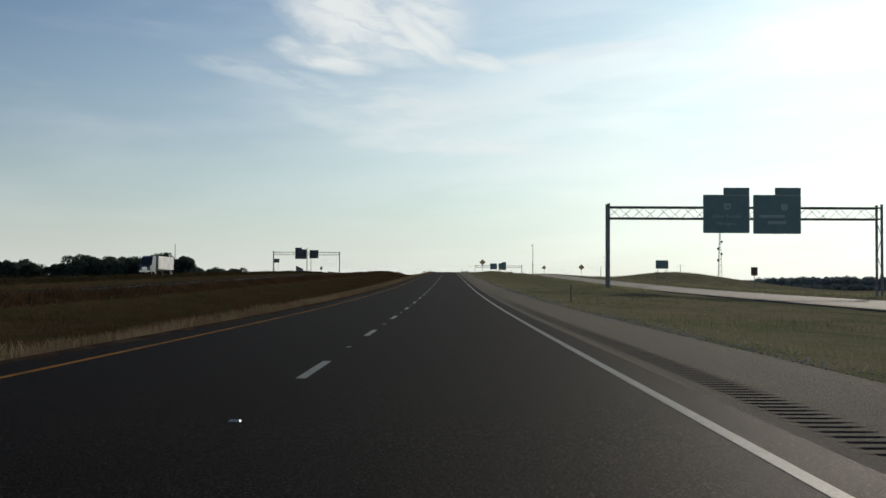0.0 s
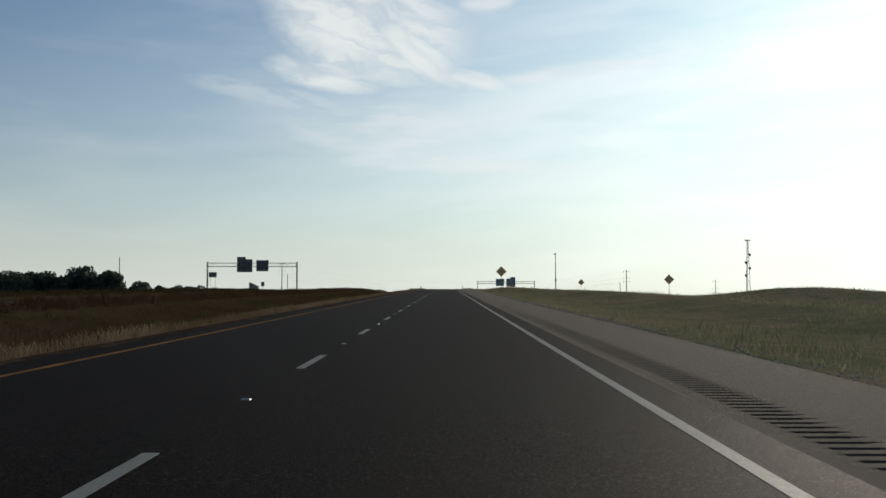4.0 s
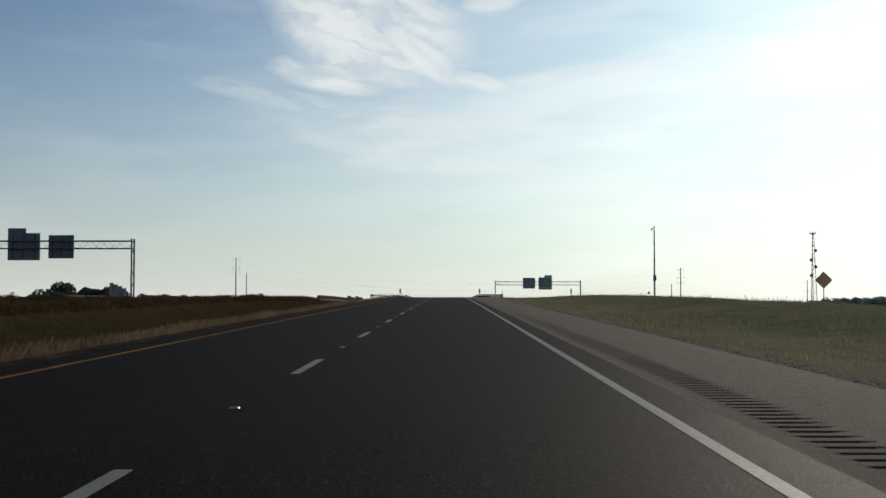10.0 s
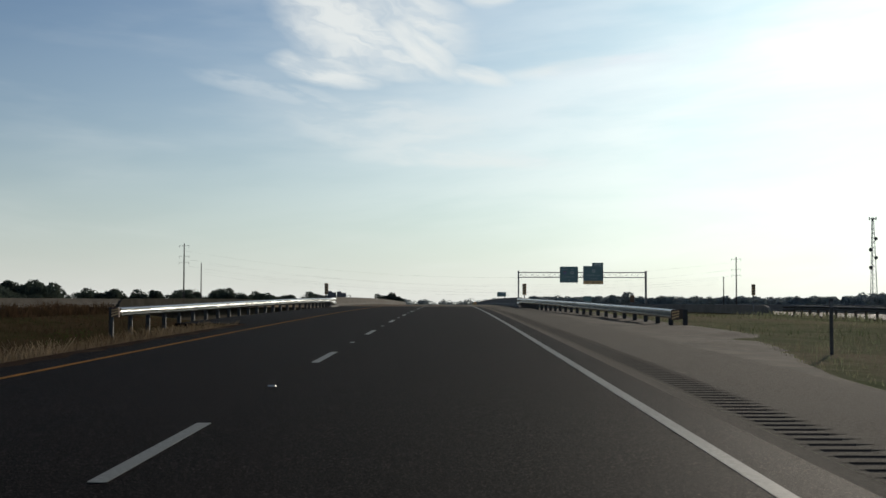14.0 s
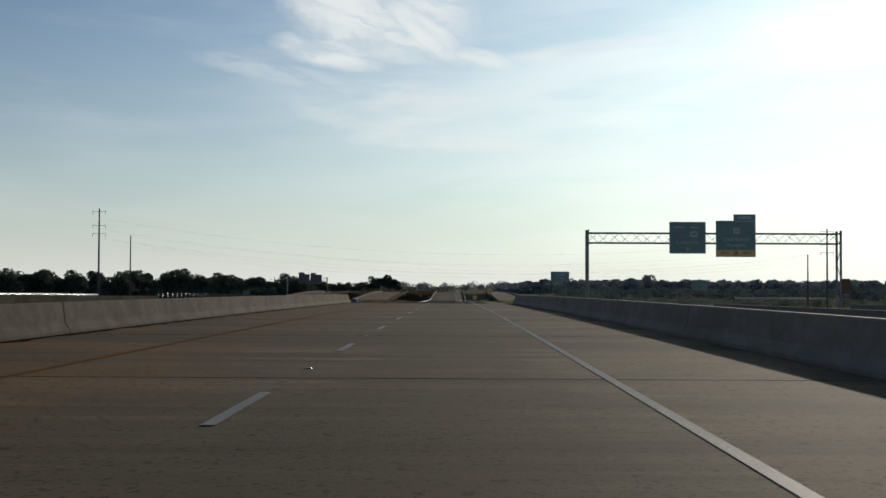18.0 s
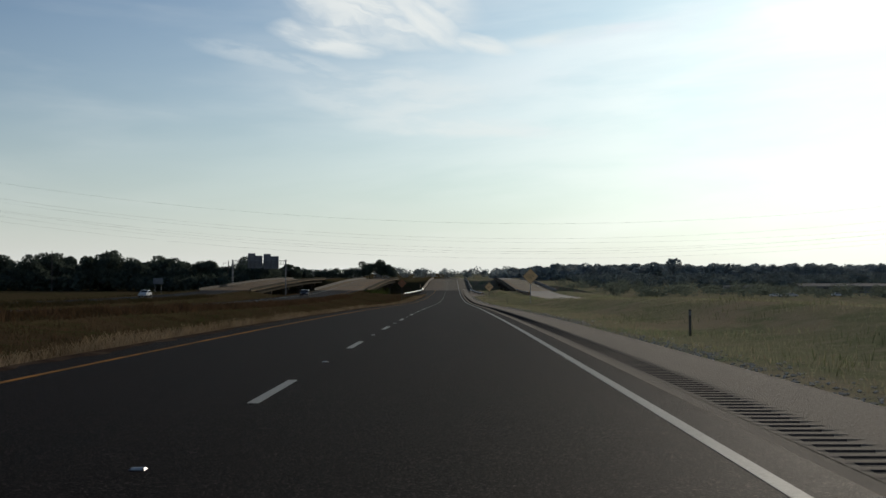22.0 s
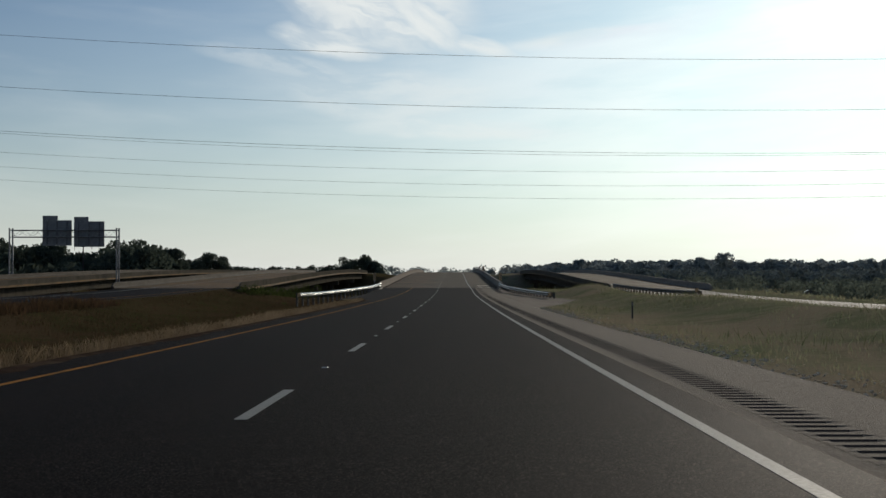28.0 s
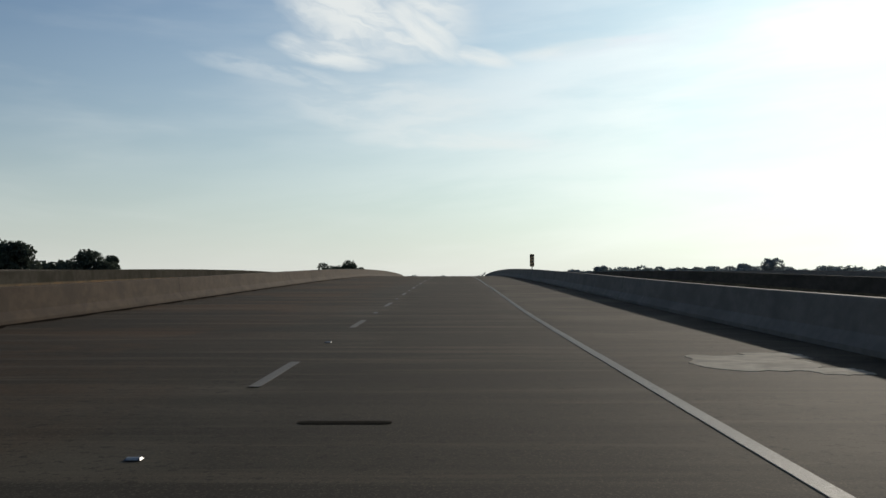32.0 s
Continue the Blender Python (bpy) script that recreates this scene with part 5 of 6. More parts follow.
utility_pole(-124.7, 1107.0, 28.4, "tall bare transmission pole", 0, .3)
utility_pole(140.5, 1080.5, 31.0, "tall transmission pole with three pairs of arms", 3, .34)
utility_pole(137.6, 1095.0, 21.8, "tall bare transmission pole", 0, .3)
utility_pole(-197.3, 880.0, 32.5, "slender tall mast pole", 0, .28)
utility_pole(-160.0, 1260.0, 17.0, "short wooden utility pole", 1, .2)
utility_pole(-96.0, 1300.0, 13.5, "short wooden utility pole by the trees", 1, .2)
utility_pole(188.0, 984.0, 21.5, "wooden utility pole with arms in the low land", 3, .25)
c = thing("camera_pole", (41.7, 586.0, float(ground_z(41.7, 586))), "tall slim steel traffic camera pole beside the ramp", "pole")
hp = 22.5 - float(ground_z(41.7, 586))
part("pole", Mesh().tube((0, 0, -.5), (0, 0, hp), .20, .11, seg=12), STEEL, c)
part("bracket", Mesh().tube((0, 0, hp - .5), (-.5, -.2, hp - .45), .04, seg=6), STEEL, c)
part("camera_housing", Mesh().tube((-.5, -.2, hp - .8), (-.5, -.2, hp - .4), .16, .12, seg=10), CABLE, c, "dark dome camera housing")
part("cabinet", Mesh().box(-.3, .3, -.45, -.2, 4.6, 5.6, .03), STEEL, c)


def cable(x0, x1, y0, y1, z0, z1, sag, r=.015):
    """A wire that hangs between two poles."""
    pts = []
    for i in range(41):
        s = i / 40
        pts.append(Vector((x0 + (x1 - x0) * s, y0 + (y1 - y0) * s, z0 + (z1 - z0) * s - sag * 4 * s * (1 - s))))
    m = Mesh()
    m.sweep([[p + Vector((0, r * math.cos(k), r * math.sin(k))) for k in (0.5, 2.6, 4.7)] for p in pts])
    return m


for i, (za, zb) in enumerate(((34.7, 30.7), (30.9, 27.1), (27.7, 24.0))):
    w = tagged(part("power_line", cable(-122.3, 140.5, 1063, 1072.5, za - 2.2, zb - 2.0, 10.0), CABLE), "dark power line hanging across the motorway", "cable", "power lines")
for za, zb in ((28.1, 21.7), (25.8, 20.6), (24.2, 19.4), (22.8, 18.2)):
    w = tagged(part("power_line", cable(-124.7, 137.6, 1107, 1095, za, zb, 8.0), CABLE), "dark power line hanging across the motorway", "cable", "power lines")

# Lattice mast with dishes.
tx, ty = 302.0, 1355.0
tz = float(ground_z(tx, ty))
tw = thing("radio_mast", (tx, ty, tz), "pale lattice radio mast with dishes and a top platform", "radio mast")
H_T = 69.4 - tz
for k in range(3):
    a = k * math.tau / 3
    b = (k + 1) * math.tau / 3
    r0, r1 = 3.2, .7
    part("mast_leg", Mesh().tube((r0 * math.cos(a), r0 * math.sin(a), 0), (r1 * math.cos(a), r1 * math.sin(a), H_T), .26, .2, seg=6), STEEL, tw)
    brace = Mesh()
    for i in range(22):
        za, zb = H_T * i / 22, H_T * (i + 1) / 22
        ra, rb = r0 + (r1 - r0) * i / 22, r0 + (r1 - r0) * (i + 1) / 22
        p, q = (a, b) if i % 2 else (b, a)
        brace.tube((ra * math.cos(p), ra * math.sin(p), za), (rb * math.cos(q), rb * math.sin(q), zb), .11, seg=4)
    part("lattice", brace, STEEL, tw)
part("platform", Mesh().tube((0, 0, H_T - 1), (0, 0, H_T - .6), 2.6, seg=12), STEEL, tw)
for k in range(6):
    a = k * math.tau / 6
    part("antenna", Mesh().box(-.15 + 2.6 * math.cos(a), .15 + 2.6 * math.cos(a), -.1 + 2.6 * math.sin(a), .1 + 2.6 * math.sin(a), H_T - 1.6, H_T + .6), STEEL, tw)
for dz, sx in ((.79, 1), (.68, -1), (.60, 1), (.50, -1)):
    part("dish", Mesh().tube((sx * 1.9, -.6, H_T * dz), (sx * 1.9, -.2, H_T * dz), 1.35, 1.1, seg=14), CABLE, tw, "dark round dish")

# Delineator posts along the verge.
for x, y, h in ((8.4, 67.0, .9), (8.4, 288.0, .9), (9.0, 512.0, 1.02), (8.2, 802.0, .68), (8.4, 914.5, .66), (8.4, 1025.0, .68)):
    d = thing("verge_post", (x, y, float(ground_z(x, y))), "short dark delineator post in the verge grass", "post", "verge posts")
    part("post", Mesh().box(-.032, .032, -.022, .022, -.3, h, .01), POST_STEEL, d)
    part("reflector", Mesh().box(-.024, .024, -.028, -.023, h - .16, h - .05), SIGN_BACK, d)


# ---- vehicles ----
def wheel(parent, x, y, r, w):
    t = part("wheel", Mesh().tube((x - w / 2, y, r), (x + w / 2, y, r), r, seg=18), RUBBER, parent, "black tyre")
    part("rim", Mesh().tube((x - w / 2 - .01, y, r), (x + w / 2 + .01, y, r), r * .58, seg=14), CHROME, t)
    return t


def lorry(x, y):
    t = thing("lorry", (x, y, float(road_z(y)) + .002), "articulated lorry with dark cab and white box trailer", "truck")
    part("trailer", Mesh().box(-1.3, 1.3, 2.6, 17.6, 1.15, 4.1, .05), TRUCK_WHITE, t, "white box trailer")
    part("trailer_frame", Mesh().box(-.5, .5, 2.8, 17.4, .8, 1.14), CABLE, t)
    cab = [(-4.6, .5), (-4.6, 1.5), (-4.45, 1.75), (-3.0, 1.95), (-2.7, 2.9), (-2.2, 3.7), (-1.3, 4.0), (.6, 4.0), (.6, .9), (-1.5, .5)]
    part("cab", Mesh().prism(cab, -1.2, 1.2, "x"), TRUCK_DARK, t, "dark blue sleeper cab")
    part("windscreen", Mesh().add([(-1.05, -3.02, 2.02), (1.05, -3.02, 2.02), (1.0, -2.74, 2.86), (-1.0, -2.74, 2.86)], [(0, 1, 2, 3)]), GLASS, t)
    part("grille", Mesh().box(-.55, .55, -4.64, -4.6, .8, 1.5), CHROME, t)
    part("bumper", Mesh().box(-1.2, 1.2, -4.72, -4.6, .4, .75, .04), CHROME, t)
    for sx in (-.85, .85):
        part("headlight", Mesh().box(sx - .2, sx + .2, -4.63, -4.6, 1.0, 1.25), REFLECTOR, t)
    for yy in (-3.6, -.6, .5, 14.6, 15.9):
        for sx in (-1.05, 1.05):
            wheel(t, sx, yy, .5, .35)
    return t


def car(x, y, z, turn, body_mat, label, scale=1.0):
    t = thing("car", (x, y, z), label, "car", "cars on the roads", turn=turn)
    prof = [(-2.25, .35), (-2.28, .75), (-1.9, .92), (-1.0, 1.0), (-.45, 1.42), (.9, 1.46), (1.65, 1.05), (2.2, .98), (2.28, .6), (2.2, .35)]
    part("body", Mesh().sweep([[(sx, a, .35 + (b - .35) * k) for a, b in prof] for sx, k in ((-.88, .9), (-.8, 1.0), (.8, 1.0), (.88, .9))]), body_mat, t)
    part("windscreen", Mesh().add([(-.7, -.98, 1.03), (.7, -.98, 1.03), (.62, -.5, 1.40), (-.62, -.5, 1.40)], [(0, 1, 2, 3)]), GLASS, t, at=(0, -.02, .01))
    part("rear_window", Mesh().add([(-.65, .95, 1.42), (.65, .95, 1.42), (.7, 1.6, 1.08), (-.7, 1.6, 1.08)], [(0, 1, 2, 3)]), GLASS, t, at=(0, .02, .01))
    for sx in (-.885, .885):
        part("side_window", Mesh().add([(sx, -.75, .98), (sx, 1.2, .98), (sx, .85, 1.3), (sx, -.4, 1.3)], [(0, 1, 2, 3)]), GLASS, t)
    for sx in (-.62, .62):
        part("headlight", Mesh().box(sx - .2, sx + .2, -2.3, -2.24, .62, .78), REFLECTOR, t)
    for yy in (-1.4, 1.4):
        for sx in (-.8, .8):
            wheel(t, sx, yy, .33, .22)
    return t


lorry(-65.0, 270.0)
car(-31.5, 1045.0, float(road_z(1045)), 0, CAR_DARK, "dark oncoming car on the asphalt carriageway")
car(-64.0, 1030.0, float(road_z(1030)), 0, CAR_WHITE, "white car on the far ramp")
for i, (x, y, m, l) in enumerate(((120, 1216, CAR_WHITE, "white car parked in the low yard"), (128, 1224, CAR_WHITE, "white car parked in the low yard"), (96, 1300, CAR_DARK, "dark car parked by the shed"),
                                  (150, 1240, CAR_WHITE, "white car parked in the low yard"))):
    car(x, y, float(ground_z(x, y)), 70 + 8 * i, m, l)


# ---- far buildings ----
def shed(x, y, w, d, h, roof, turn, label):
    z = float(ground_z(x, y))
    b = thing("shed", (x, y, z), label, "building", "low sheds in the valley", turn=turn)
    part("wall", Mesh().box(-w / 2, w / 2, -d / 2, d / 2, -.5, h), WALL_METAL, b, "ribbed metal wall")
    part("roof", Mesh().prism([(-d / 2 - .5, h), (0, h + d * .12), (d / 2 + .5, h), (d / 2 + .5, h + .15), (0, h + d * .12 + .15), (-d / 2 - .5, h + .15)], -w / 2 - .5, w / 2 + .5, "x"), roof, b, "shallow pitched metal roof")
    for k in range(int(w / 9)):
        xx = -w / 2 + 4.5 + k * 9
        part("door", Mesh().box(xx - 1.6, xx + 1.6, -d / 2 - .06, -d / 2 - .0, 0, 3.0), CABLE, b)
    return b


shed(211, 1408, 60, 12, 3.3, ROOF_METAL, 4, "long low bluish metal shed with a pale roof edge")
shed(148, 1392, 16, 8, 2.2, ROOF_METAL, -6, "low shed with a pale roof at the wood's edge")
shed(285, 1300, 34, 14, 3.4, SHED_BLUE, 8, "shed with a bluish roof")
# Pale silos far beyond the oncoming side.
sx, sy = -77.3, 640.0
silo = thing("silo_block", (sx, sy, float(ground_z(sx, sy))), "pale concrete silos beyond the oncoming carriageway", "silo")
for k, (dx, r, h) in enumerate(((-1.55, .5, 10.6), (-.55, .5, 10.2), (.45, .5, 9.8), (1.45, .5, 9.3))):
    part("silo", Mesh().tube((dx, 0, -1), (dx, 0, h), r, seg=20), SILO, silo)


# ---- trees ----
rng = np.random.default_rng(7)


def quads(name, centres, size, mat, facing=None):
    """Many small leaf quads as one mesh; facing: the way that each clump of leaves looks, for far crowns."""
    n = len(centres)
    a = rng.normal(size=(n, 3))
    if facing is not None:
        f = facing + rng.normal(0, .5, (n, 3))
        a = np.cross(f, a)
    a /= np.linalg.norm(a, axis=1, keepdims=True)
    b = np.cross(a, rng.normal(size=(n, 3)) if facing is None else f)
    b /= np.linalg.norm(b, axis=1, keepdims=True)
    s = np.asarray(size).reshape(-1, 1) * rng.uniform(.6, 1.3, (n, 1))
    co = np.stack([centres - a * s, centres + b * s * .55, centres + a * s, centres - b * s * .55], 1).reshape(-1, 3)
    me = bpy.data.meshes.new(name)
    me.vertices.add(4 * n)
    me.vertices.foreach_set("co", co.ravel())
    me.loops.add(4 * n)
    me.loops.foreach_set("vertex_index", np.arange(4 * n))
    me.polygons.add(n)
    me.polygons.foreach_set("loop_start", np.arange(n) * 4)
    me.update(calc_edges=True)
    me.materials.append(mat)
    return me


def crown_points(h, wide, n, low=0.25, lobes=9, facing=False, shell=.45):
    """Points in the shell of several lobes that make one uneven crown."""
    c = np.stack([rng.normal(0, wide * .33, lobes), rng.normal(0, wide * .33, lobes), rng.uniform(h * (low + .12), h * .86, lobes)], 1)
    r = rng.uniform(.30, .52, lobes) * wide * (1.1 - .45 * (c[:, 2] / h))
    k = rng.integers(0, lobes, n)
    d = rng.normal(size=(n, 3))
    d /= np.linalg.norm(d, axis=1, keepdims=True)
    p = c[k] + d * (r[k] * rng.uniform(shell, 1.06, n) ** .6)[:, None] * np.array([1, 1, .85])
    ok = p[:, 2] > h * low * .8
    return (p[ok], c, d[ok]) if facing else (p[ok], c)


def tree(h, wide, n, label):
    """One broadleaf tree at the origin: tapered trunk, limbs, crown."""
    t = thing("tree", (0, 0, 0), label, "tree", "trees beyond the roads")
    pts, lobes = crown_points(h, wide, n)
    part("trunk", Mesh().tube((0, 0, -.6), (.1, .05, h * .35), h * .022, h * .016, seg=8).tube((.1, .05, h * .35), (0, 0, h * .8), h * .016, h * .005, seg=7), BARK, t)
    m = Mesh()
    for c in lobes:
        m.tube((.05, .02, h * .3), tuple(c), h * .009, h * .003, seg=5)
    part("limbs", m, BARK, t)
    part("crown", quads("crown", pts, .34 + h * .012, LEAVES), parent=t, label="dense dark green leaves")
    return t


protos = [tree(14, 11, 3600, "broad dark green deciduous tree"), tree(15, 8.5, 3200, "tall dark green deciduous tree"),
          tree(12, 10, 3200, "rounded dark green deciduous tree"), tree(16, 7, 2800, "narrow tall dark green tree")]
spots = []
for x0, y0, n, sx, sy, h0, h1 in ((-150, 655, 5, 8, 10, 17, 19.5), (-180, 655, 10, 14, 12, 15, 18.5), (-205, 660, 14, 18, 14, 14.5, 18), (-240, 668, 14, 18, 16, 13.5, 16.5), (-285, 690, 14, 24, 22, 13, 16),
                                 (-240, 1131, 9, 15, 12, 17, 23.5), (-146, 905, 5, 7, 10, 12.5, 14.6), (-200, 950, 8, 16, 18, 12.5, 15), (-88, 1312, 9, 8, 10, 11.5, 14),
                                 (-125, 1310, 11, 13, 12, 12, 15.5), (-168, 1296, 12, 15, 14, 14.5, 17.5), (-215, 1285, 12, 16, 16, 13.5, 16.5), (-146, 905, 0, 1, 1, 1, 1)):
    for k in range(n):
        spots.append((x0 + rng.normal(0, sx), y0 + rng.normal(0, sy), rng.uniform(h0, h1)))
spots += [(-60, 1914.0, 16), (-66, 1920, 17.5), (-71, 1922, 17.5), (-54, 1912, 12.5), (-77, 1924, 17), (-81, 1916, 16), (-98, 1920, 11),
          (-84, 1410, 9.2), (-81, 1414, 8.6), (-88, 1415, 9.0), (-92, 1412, 8.6), (-96, 1414, 7.4), (-92, 1371, 14.6), (-98, 1373, 15), (-89, 1376, 12)]
for i, (x, y, h) in enumerate(spots):
    p = protos[i % 4]
    x = min(x, -76.0) if x < 0 and y < 1400 else x
    s = h / (14, 15, 12, 16)[i % 4]
    z = float(ground_z(x, y)) - .1
    if i < 4:
        p.matrix_basis = pose(x, y, z, 0, 0, 40 * i) @ Matrix.Scale(s, 4)
        continue
    copy_thing(p, pose(x, y, z, 0, 0, rng.uniform(0, 360)) @ Matrix.Scale(s / p.scale[0], 4))


def wood(name, places, label, n=300, leaf=.75, mat=None):
    """A far wood: many crowns joined, their leaf clumps lying on the crowns' outsides."""
    pts, way = [], []
    for x, y, h, w in places:
        p, _, d = crown_points(h, w, n, .12, 7, True, .8)
        pts.append(p + np.array([x, y, float(ground_z(x, y)) - .3]))
        way.append(d)
    o = part(name, quads(name, np.concatenate(pts), leaf, mat or LEAVES_FAR_HAZED, np.concatenate(way)))
    return tagged(o, label, "trees", kind="stuff")


right_wood = []
for x in np.arange(50, 1150, 9.0):
    for row in range(3):
        h = rng.uniform(12.2, 14.8) * min(1, .50 + (x - 50) / 160) + 8.0 * min(1, max(0, (x - 470) / 90)) + (1.2 if row else 0)
        right_wood.append((x + rng.normal(0, 3.5), 1940 + row * 18 + rng.normal(0, 7) - max(0, x - 480) * .18, h, rng.uniform(12, 17)))
right_wood += [(199.0, 1920.0, 20.5, 13), (191, 1922, 17, 14), (99, 1926, 17.0, 7)]
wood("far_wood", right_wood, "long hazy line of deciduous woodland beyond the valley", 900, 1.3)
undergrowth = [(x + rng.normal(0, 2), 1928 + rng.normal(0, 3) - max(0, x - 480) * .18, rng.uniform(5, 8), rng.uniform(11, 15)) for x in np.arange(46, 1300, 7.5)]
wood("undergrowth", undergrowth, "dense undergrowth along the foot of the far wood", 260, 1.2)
left_wood = []
for x in np.arange(-560, -225, 6.0):
    for row in range(2):
        left_wood.append((x + rng.normal(0, 3), 1270 + (x + 225) * .25 + row * 13 + rng.normal(0, 6), rng.uniform(13, 17), rng.uniform(8, 12)))
for x in np.arange(-420, -90, 7.0):
    left_wood.append((x + rng.normal(0, 3), 1420 + rng.normal(0, 10), rng.uniform(10, 13), rng.uniform(7, 11)))
for x in np.arange(-900, -240, 9.0):
    left_wood.append((x + rng.normal(0, 4), 820 + rng.normal(0, 25), rng.uniform(8, 12), rng.uniform(8, 12)))
for x in np.arange(-300, -84, 4.5):
    for row in range(2):
        left_wood.append((x + rng.normal(0, 2), 1306 + row * 12 + rng.normal(0, 5), rng.uniform(9, 13.5) if x < -112 else rng.uniform(7, 11), rng.uniform(7, 10)))
for x in np.arange(-290, -92, 4.0):
    left_wood.append((x + rng.normal(0, 1.5), 1284 + rng.normal(0, 4), rng.uniform(4.5, 8), rng.uniform(5, 8)))
for x in np.arange(-168, -86, 4.0):
    left_wood.append((x + rng.normal(0, 1.5), 1914 + rng.normal(0, 5), rng.uniform(8.5, 11.5), rng.uniform(7, 10)))
wood("dark_wood", left_wood, "dark line of woodland beyond the oncoming side", 330, 1.0, LEAVES)
distant = [(x + rng.normal(0, 8), 2250 + rng.normal(0, 25), rng.uniform(8, 13), rng.uniform(9, 15)) for x in np.arange(-500, 500, 11.0)]
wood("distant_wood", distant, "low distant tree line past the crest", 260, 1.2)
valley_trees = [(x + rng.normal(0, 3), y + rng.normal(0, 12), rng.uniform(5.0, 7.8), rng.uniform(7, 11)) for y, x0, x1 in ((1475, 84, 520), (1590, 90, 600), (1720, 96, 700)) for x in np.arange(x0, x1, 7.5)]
wood("valley_trees", valley_trees, "low hazy trees filling the valley before the far wood", 420, .85, VALLEY_LEAF_HAZED)
bushes = [(x, y, rng.uniform(2.2, 5.5), rng.uniform(3.5, 7)) for x, y in zip(rng.uniform(55, 330, 210), rng.uniform(1180, 1480, 210))]
wood("scrub", bushes, "scattered scrub in the low valley", 330, .34, SCRUB_LEAF)

bank_bushes = [(rng.normal(-21.6, .6), y, float(road_z(y)) + rng.uniform(-.5, .25) - float(ground_z(-21.6, y)), rng.uniform(2.2, 3.6)) for y in np.arange(1119, 1172, 1.7)]
wood("bank_bushes", bank_bushes, "dark green bushes growing up beside the oncoming bridge", 420, .13, SHRUB_LEAF)

# ---- grass and stones ----
def blades(name, n, xr, yr, hr, width, mat, label, keep=None, lean=.35, power=1.0):
    """Upright blades scattered over the ground, one thin triangle or two each."""
    x = xr[0] + (xr[1] - xr[0]) * rng.random(n) ** power
    y = rng.uniform(yr[0], yr[1], n)
    ok = over_gap(y) == 0
    for a, b in (BRIDGE_1, BRIDGE_2):
        ok &= ~((y > a - 1) & (y < b + 1))
    ok &= ~((x > 6.0) & (x < 6.1 + 4.1 * np.clip((y - np.where(y < 800, 500, 1040)) / 26, 0, 1)) & (((y > 500) & (y < 584)) | ((y > 1040) & (y < 1124))))
    ok &= ~((x > -9.6) & (x < 0) & (((y > 528) & (y < 584)) | ((y > 1068) & (y < 1124))))
    if keep is not None:
        ok &= keep(x, y)
    x, y = x[ok], y[ok]
    n = len(x)
    z = ground_z(x, y)
    patch = .75 + .35 * lumps(x, y, 1.4) + .2 * lumps(x, y, 6.0)
    h = rng.uniform(hr[0], hr[1], n) * np.clip(patch, .35, 1.4)
    a = rng.uniform(0, math.tau, n)
    w = width * rng.uniform(.6, 1.4, n)
    lx, ly = rng.normal(0, lean, n) * h, rng.normal(0, lean, n) * h
    c, s = np.cos(a) * w, np.sin(a) * w
    co = np.stack([np.stack([x - c, y - s, z - .03], 1), np.stack([x + c, y + s, z - .03], 1), np.stack([x + lx + c * .25, y + ly + s * .25, z + h], 1), np.stack([x + lx - c * .25, y + ly - s * .25, z + h * .94], 1)], 1).reshape(-1, 3)
    me = bpy.data.meshes.new(name)
    me.vertices.add(4 * n)
    me.vertices.foreach_set("co", co.ravel())
    me.loops.add(4 * n)
    me.loops.foreach_set("vertex_index", np.arange(4 * n))
    me.polygons.add(n)
    me.polygons.foreach_set("loop_start", np.arange(n) * 4)
    me.update(calc_edges=True)
    me.materials.append(mat)
    return tagged(new(name, me), label, "grass", kind="stuff")


blades("tall_grass", 300000, (-4.7, -7.9), (0, 1122), (.10, .36), .006, DRY_GRASS, "tall pale dry grass along the median edge", power=1.5)
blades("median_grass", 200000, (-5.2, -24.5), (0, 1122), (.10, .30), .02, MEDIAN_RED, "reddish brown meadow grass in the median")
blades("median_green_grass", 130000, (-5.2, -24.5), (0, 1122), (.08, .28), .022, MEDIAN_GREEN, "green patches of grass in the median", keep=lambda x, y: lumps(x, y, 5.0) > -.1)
blades("verge_grass", 260000, (6.3, 21.0), (0, 1122), (.04, .14), .007, GREEN_GRASS, "green and brown grass on the verge", power=1.3, keep=lambda x, y: (x < right_x(y) - 5.4) & (x > main_right(y) + .55 + .3 * lumps(x, y, 2.0)))
blades("verge_dry_grass", 140000, (6.2, 18.0), (0, 1122), (.04, .15), .007, RED_GRASS, "dry brown grass on the verge", power=1.4, keep=lambda x, y: (x < right_x(y) - 5.4) & (x > main_right(y) + .45 + .35 * lumps(x, y, 1.3)))
blades("verge_weeds", 70000, (7.2, 20.0), (0, 1122), (.10, .34), .012, VERGE_GREEN, "darker green weeds in patches on the verge", keep=lambda x, y: (x < right_x(y) - 5.4) & (lumps(x, y, 3.0) + .5 * lumps(x, y, 9.0) > .25))
blades("bank_grass", 36000, (31.0, 75.0), (0, 1122), (.2, .5), .05, GREEN_GRASS, "grass on the bank beyond the ramp", keep=lambda x, y: x > right_x(y) + 6)
blades("road_edge_grass", 60000, (-25.2, -22.6), (0, 1070), (.35, .7), .04, MEDIAN_RED, "tall brown grass beside the oncoming road", power=1.0)
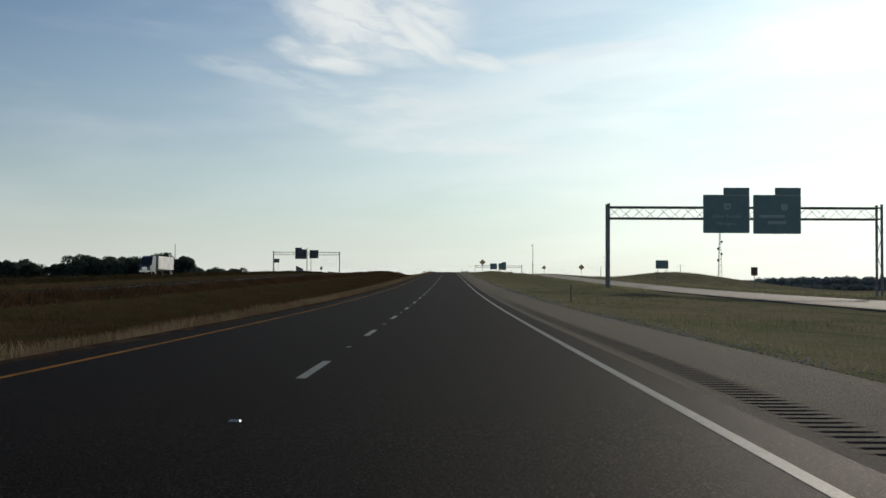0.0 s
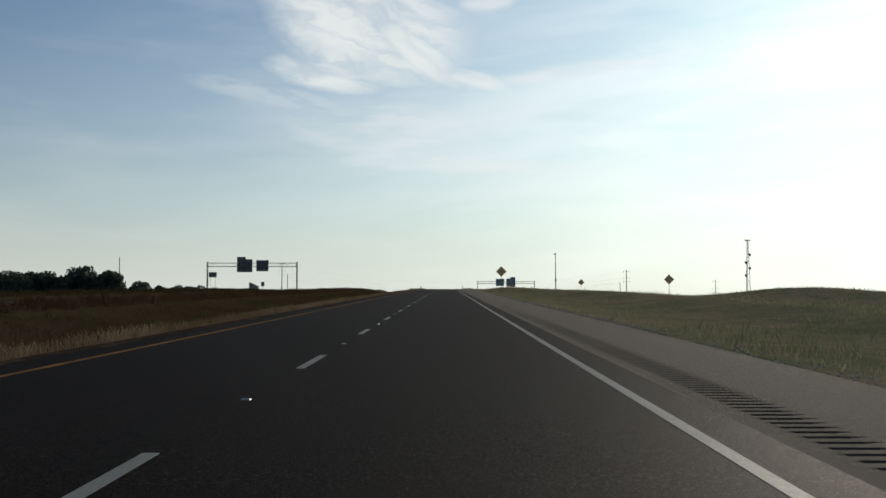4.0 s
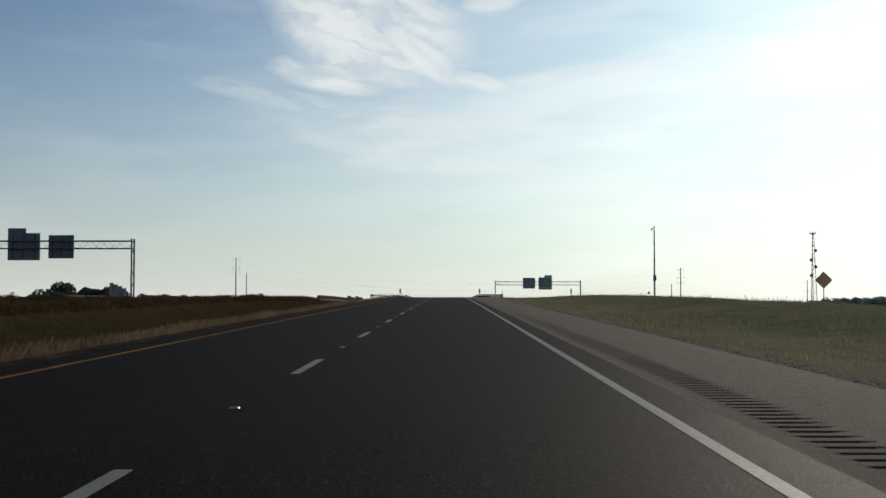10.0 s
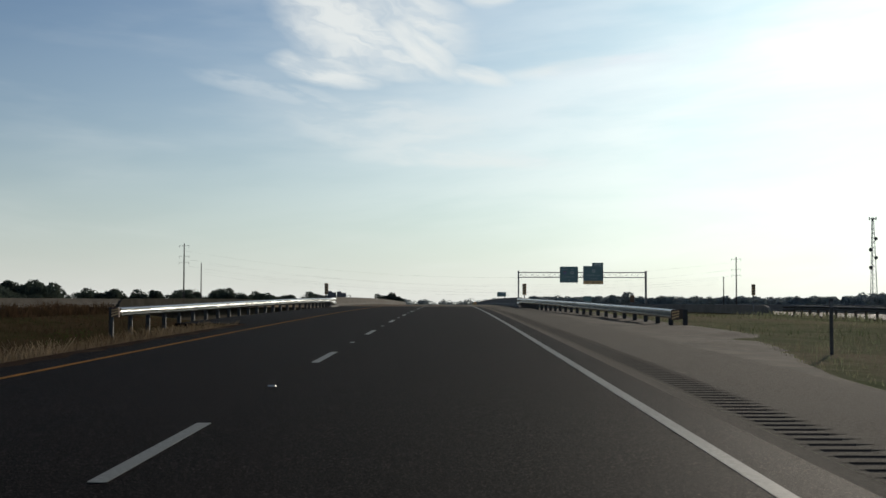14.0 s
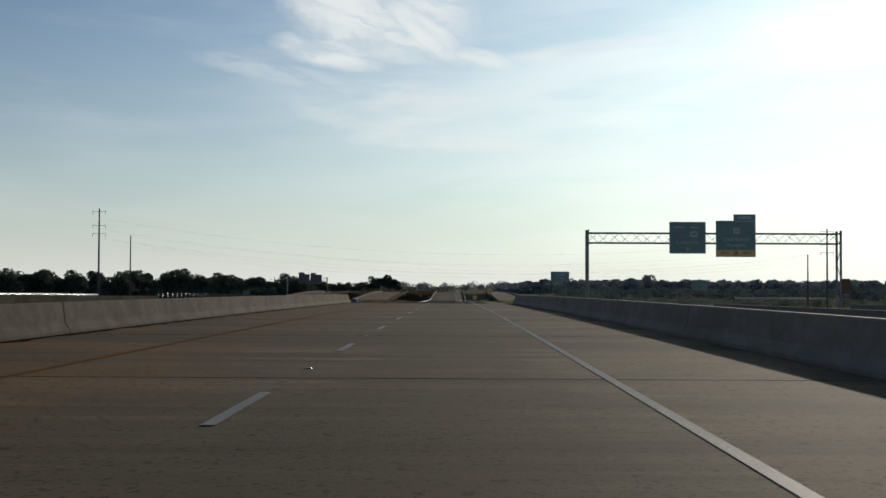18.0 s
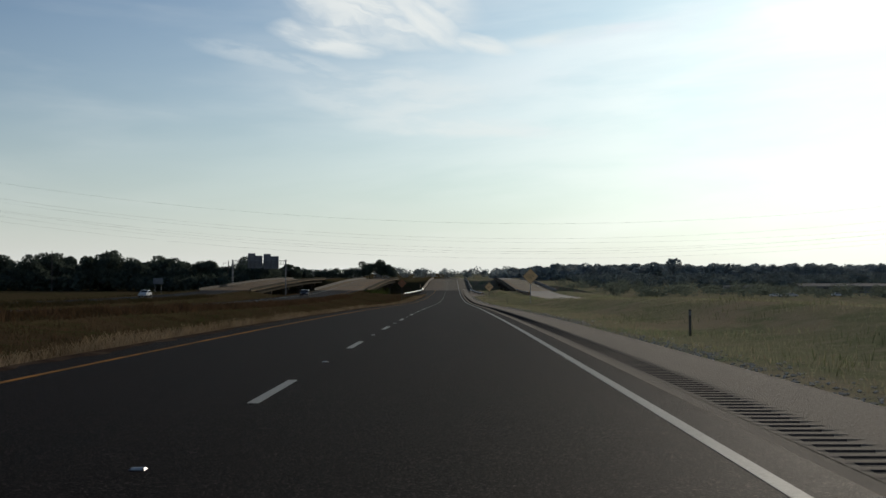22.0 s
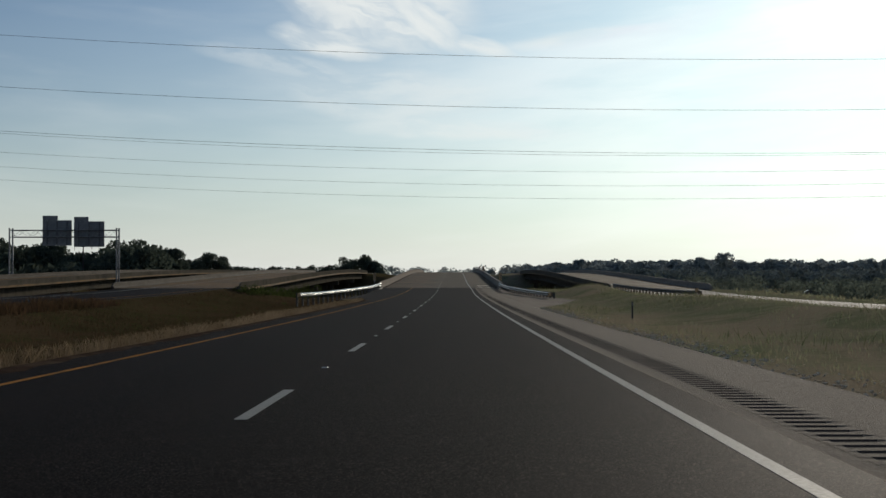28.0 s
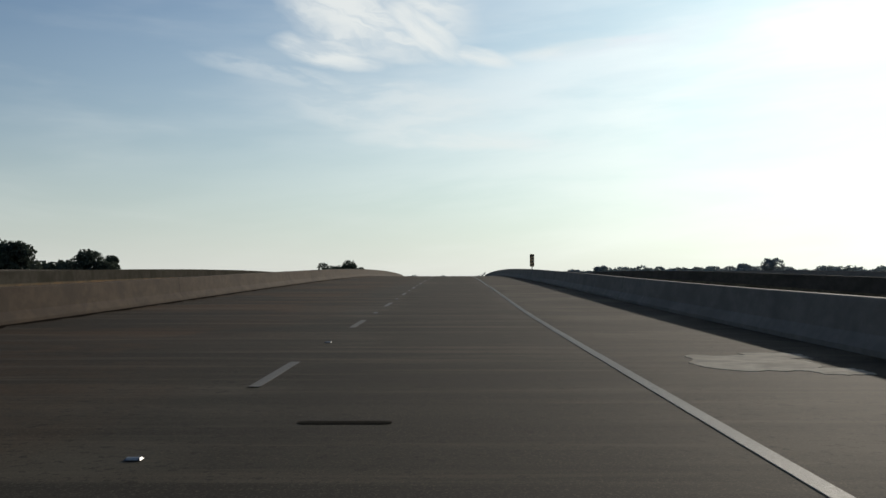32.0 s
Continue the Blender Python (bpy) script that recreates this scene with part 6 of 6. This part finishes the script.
blades("ramp_edge_grass", 40000, (-58.8, -56.0), (0, 1070), (.35, .7), .05, MEDIAN_GREEN, "tall grass beside the far ramp")
blades("ramp_side_grass", 60000, (18.0, 31.0), (150, 1060), (.2, .5), .035, GREEN_GRASS, "tall grass along the exit ramp edge", keep=lambda x, y: (x < right_x(y) - 5.3) & (x > right_x(y) - 8.5))
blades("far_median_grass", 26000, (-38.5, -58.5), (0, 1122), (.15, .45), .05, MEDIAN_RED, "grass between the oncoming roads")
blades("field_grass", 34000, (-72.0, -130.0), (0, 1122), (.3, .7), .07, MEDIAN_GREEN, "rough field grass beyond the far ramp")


def pebbles(n):
    y = rng.uniform(0, 1122, n)
    x = main_right(y) - .07 + np.abs(rng.normal(0, .55, n))
    ok = (over_gap(y) == 0) & ~((y > 500) & (y < 735)) & (y < 1046) & (lumps(x * 0 + 1, y, 4.0) + rng.normal(0, .5, n) > -.35)
    x, y = x[ok], y[ok]
    z = ground_z(x, y)
    r = .006 + .046 * rng.random(len(x)) ** 4
    base = np.array([(1, 0, 0), (-.5, .87, 0), (-.5, -.87, 0), (.05, .05, .42), (0, 0, -.6)])
    co = (np.stack([x, y, z + r * .3], 1)[:, None] + base[None] * r[:, None, None] * rng.uniform(.6, 1.3, (len(x), 5, 1))).reshape(-1, 3)
    o = np.arange(len(x))[:, None] * 5
    f = np.concatenate([o + np.array(t) for t in ((0, 1, 3), (1, 2, 3), (2, 0, 3), (1, 0, 4), (2, 1, 4), (0, 2, 4))])
    me = bpy.data.meshes.new("gravel")
    me.from_pydata(co.tolist(), [], f.tolist())
    me.materials.append(STONE)
    return tagged(new("gravel", me), "loose pale gravel along the shoulder edge", "gravel", kind="stuff")


pebbles(110000)
weeds = [(x, y, rng.uniform(.35, .9), rng.uniform(.4, 1.1)) for x, y in zip(rng.uniform(-23, -6, 240), rng.uniform(0, 1115, 240)) if not 580 < y < 736]
wood("weeds", weeds, "clumps of leafy green weeds in the grass", 150, .035, SHRUB_LEAF)
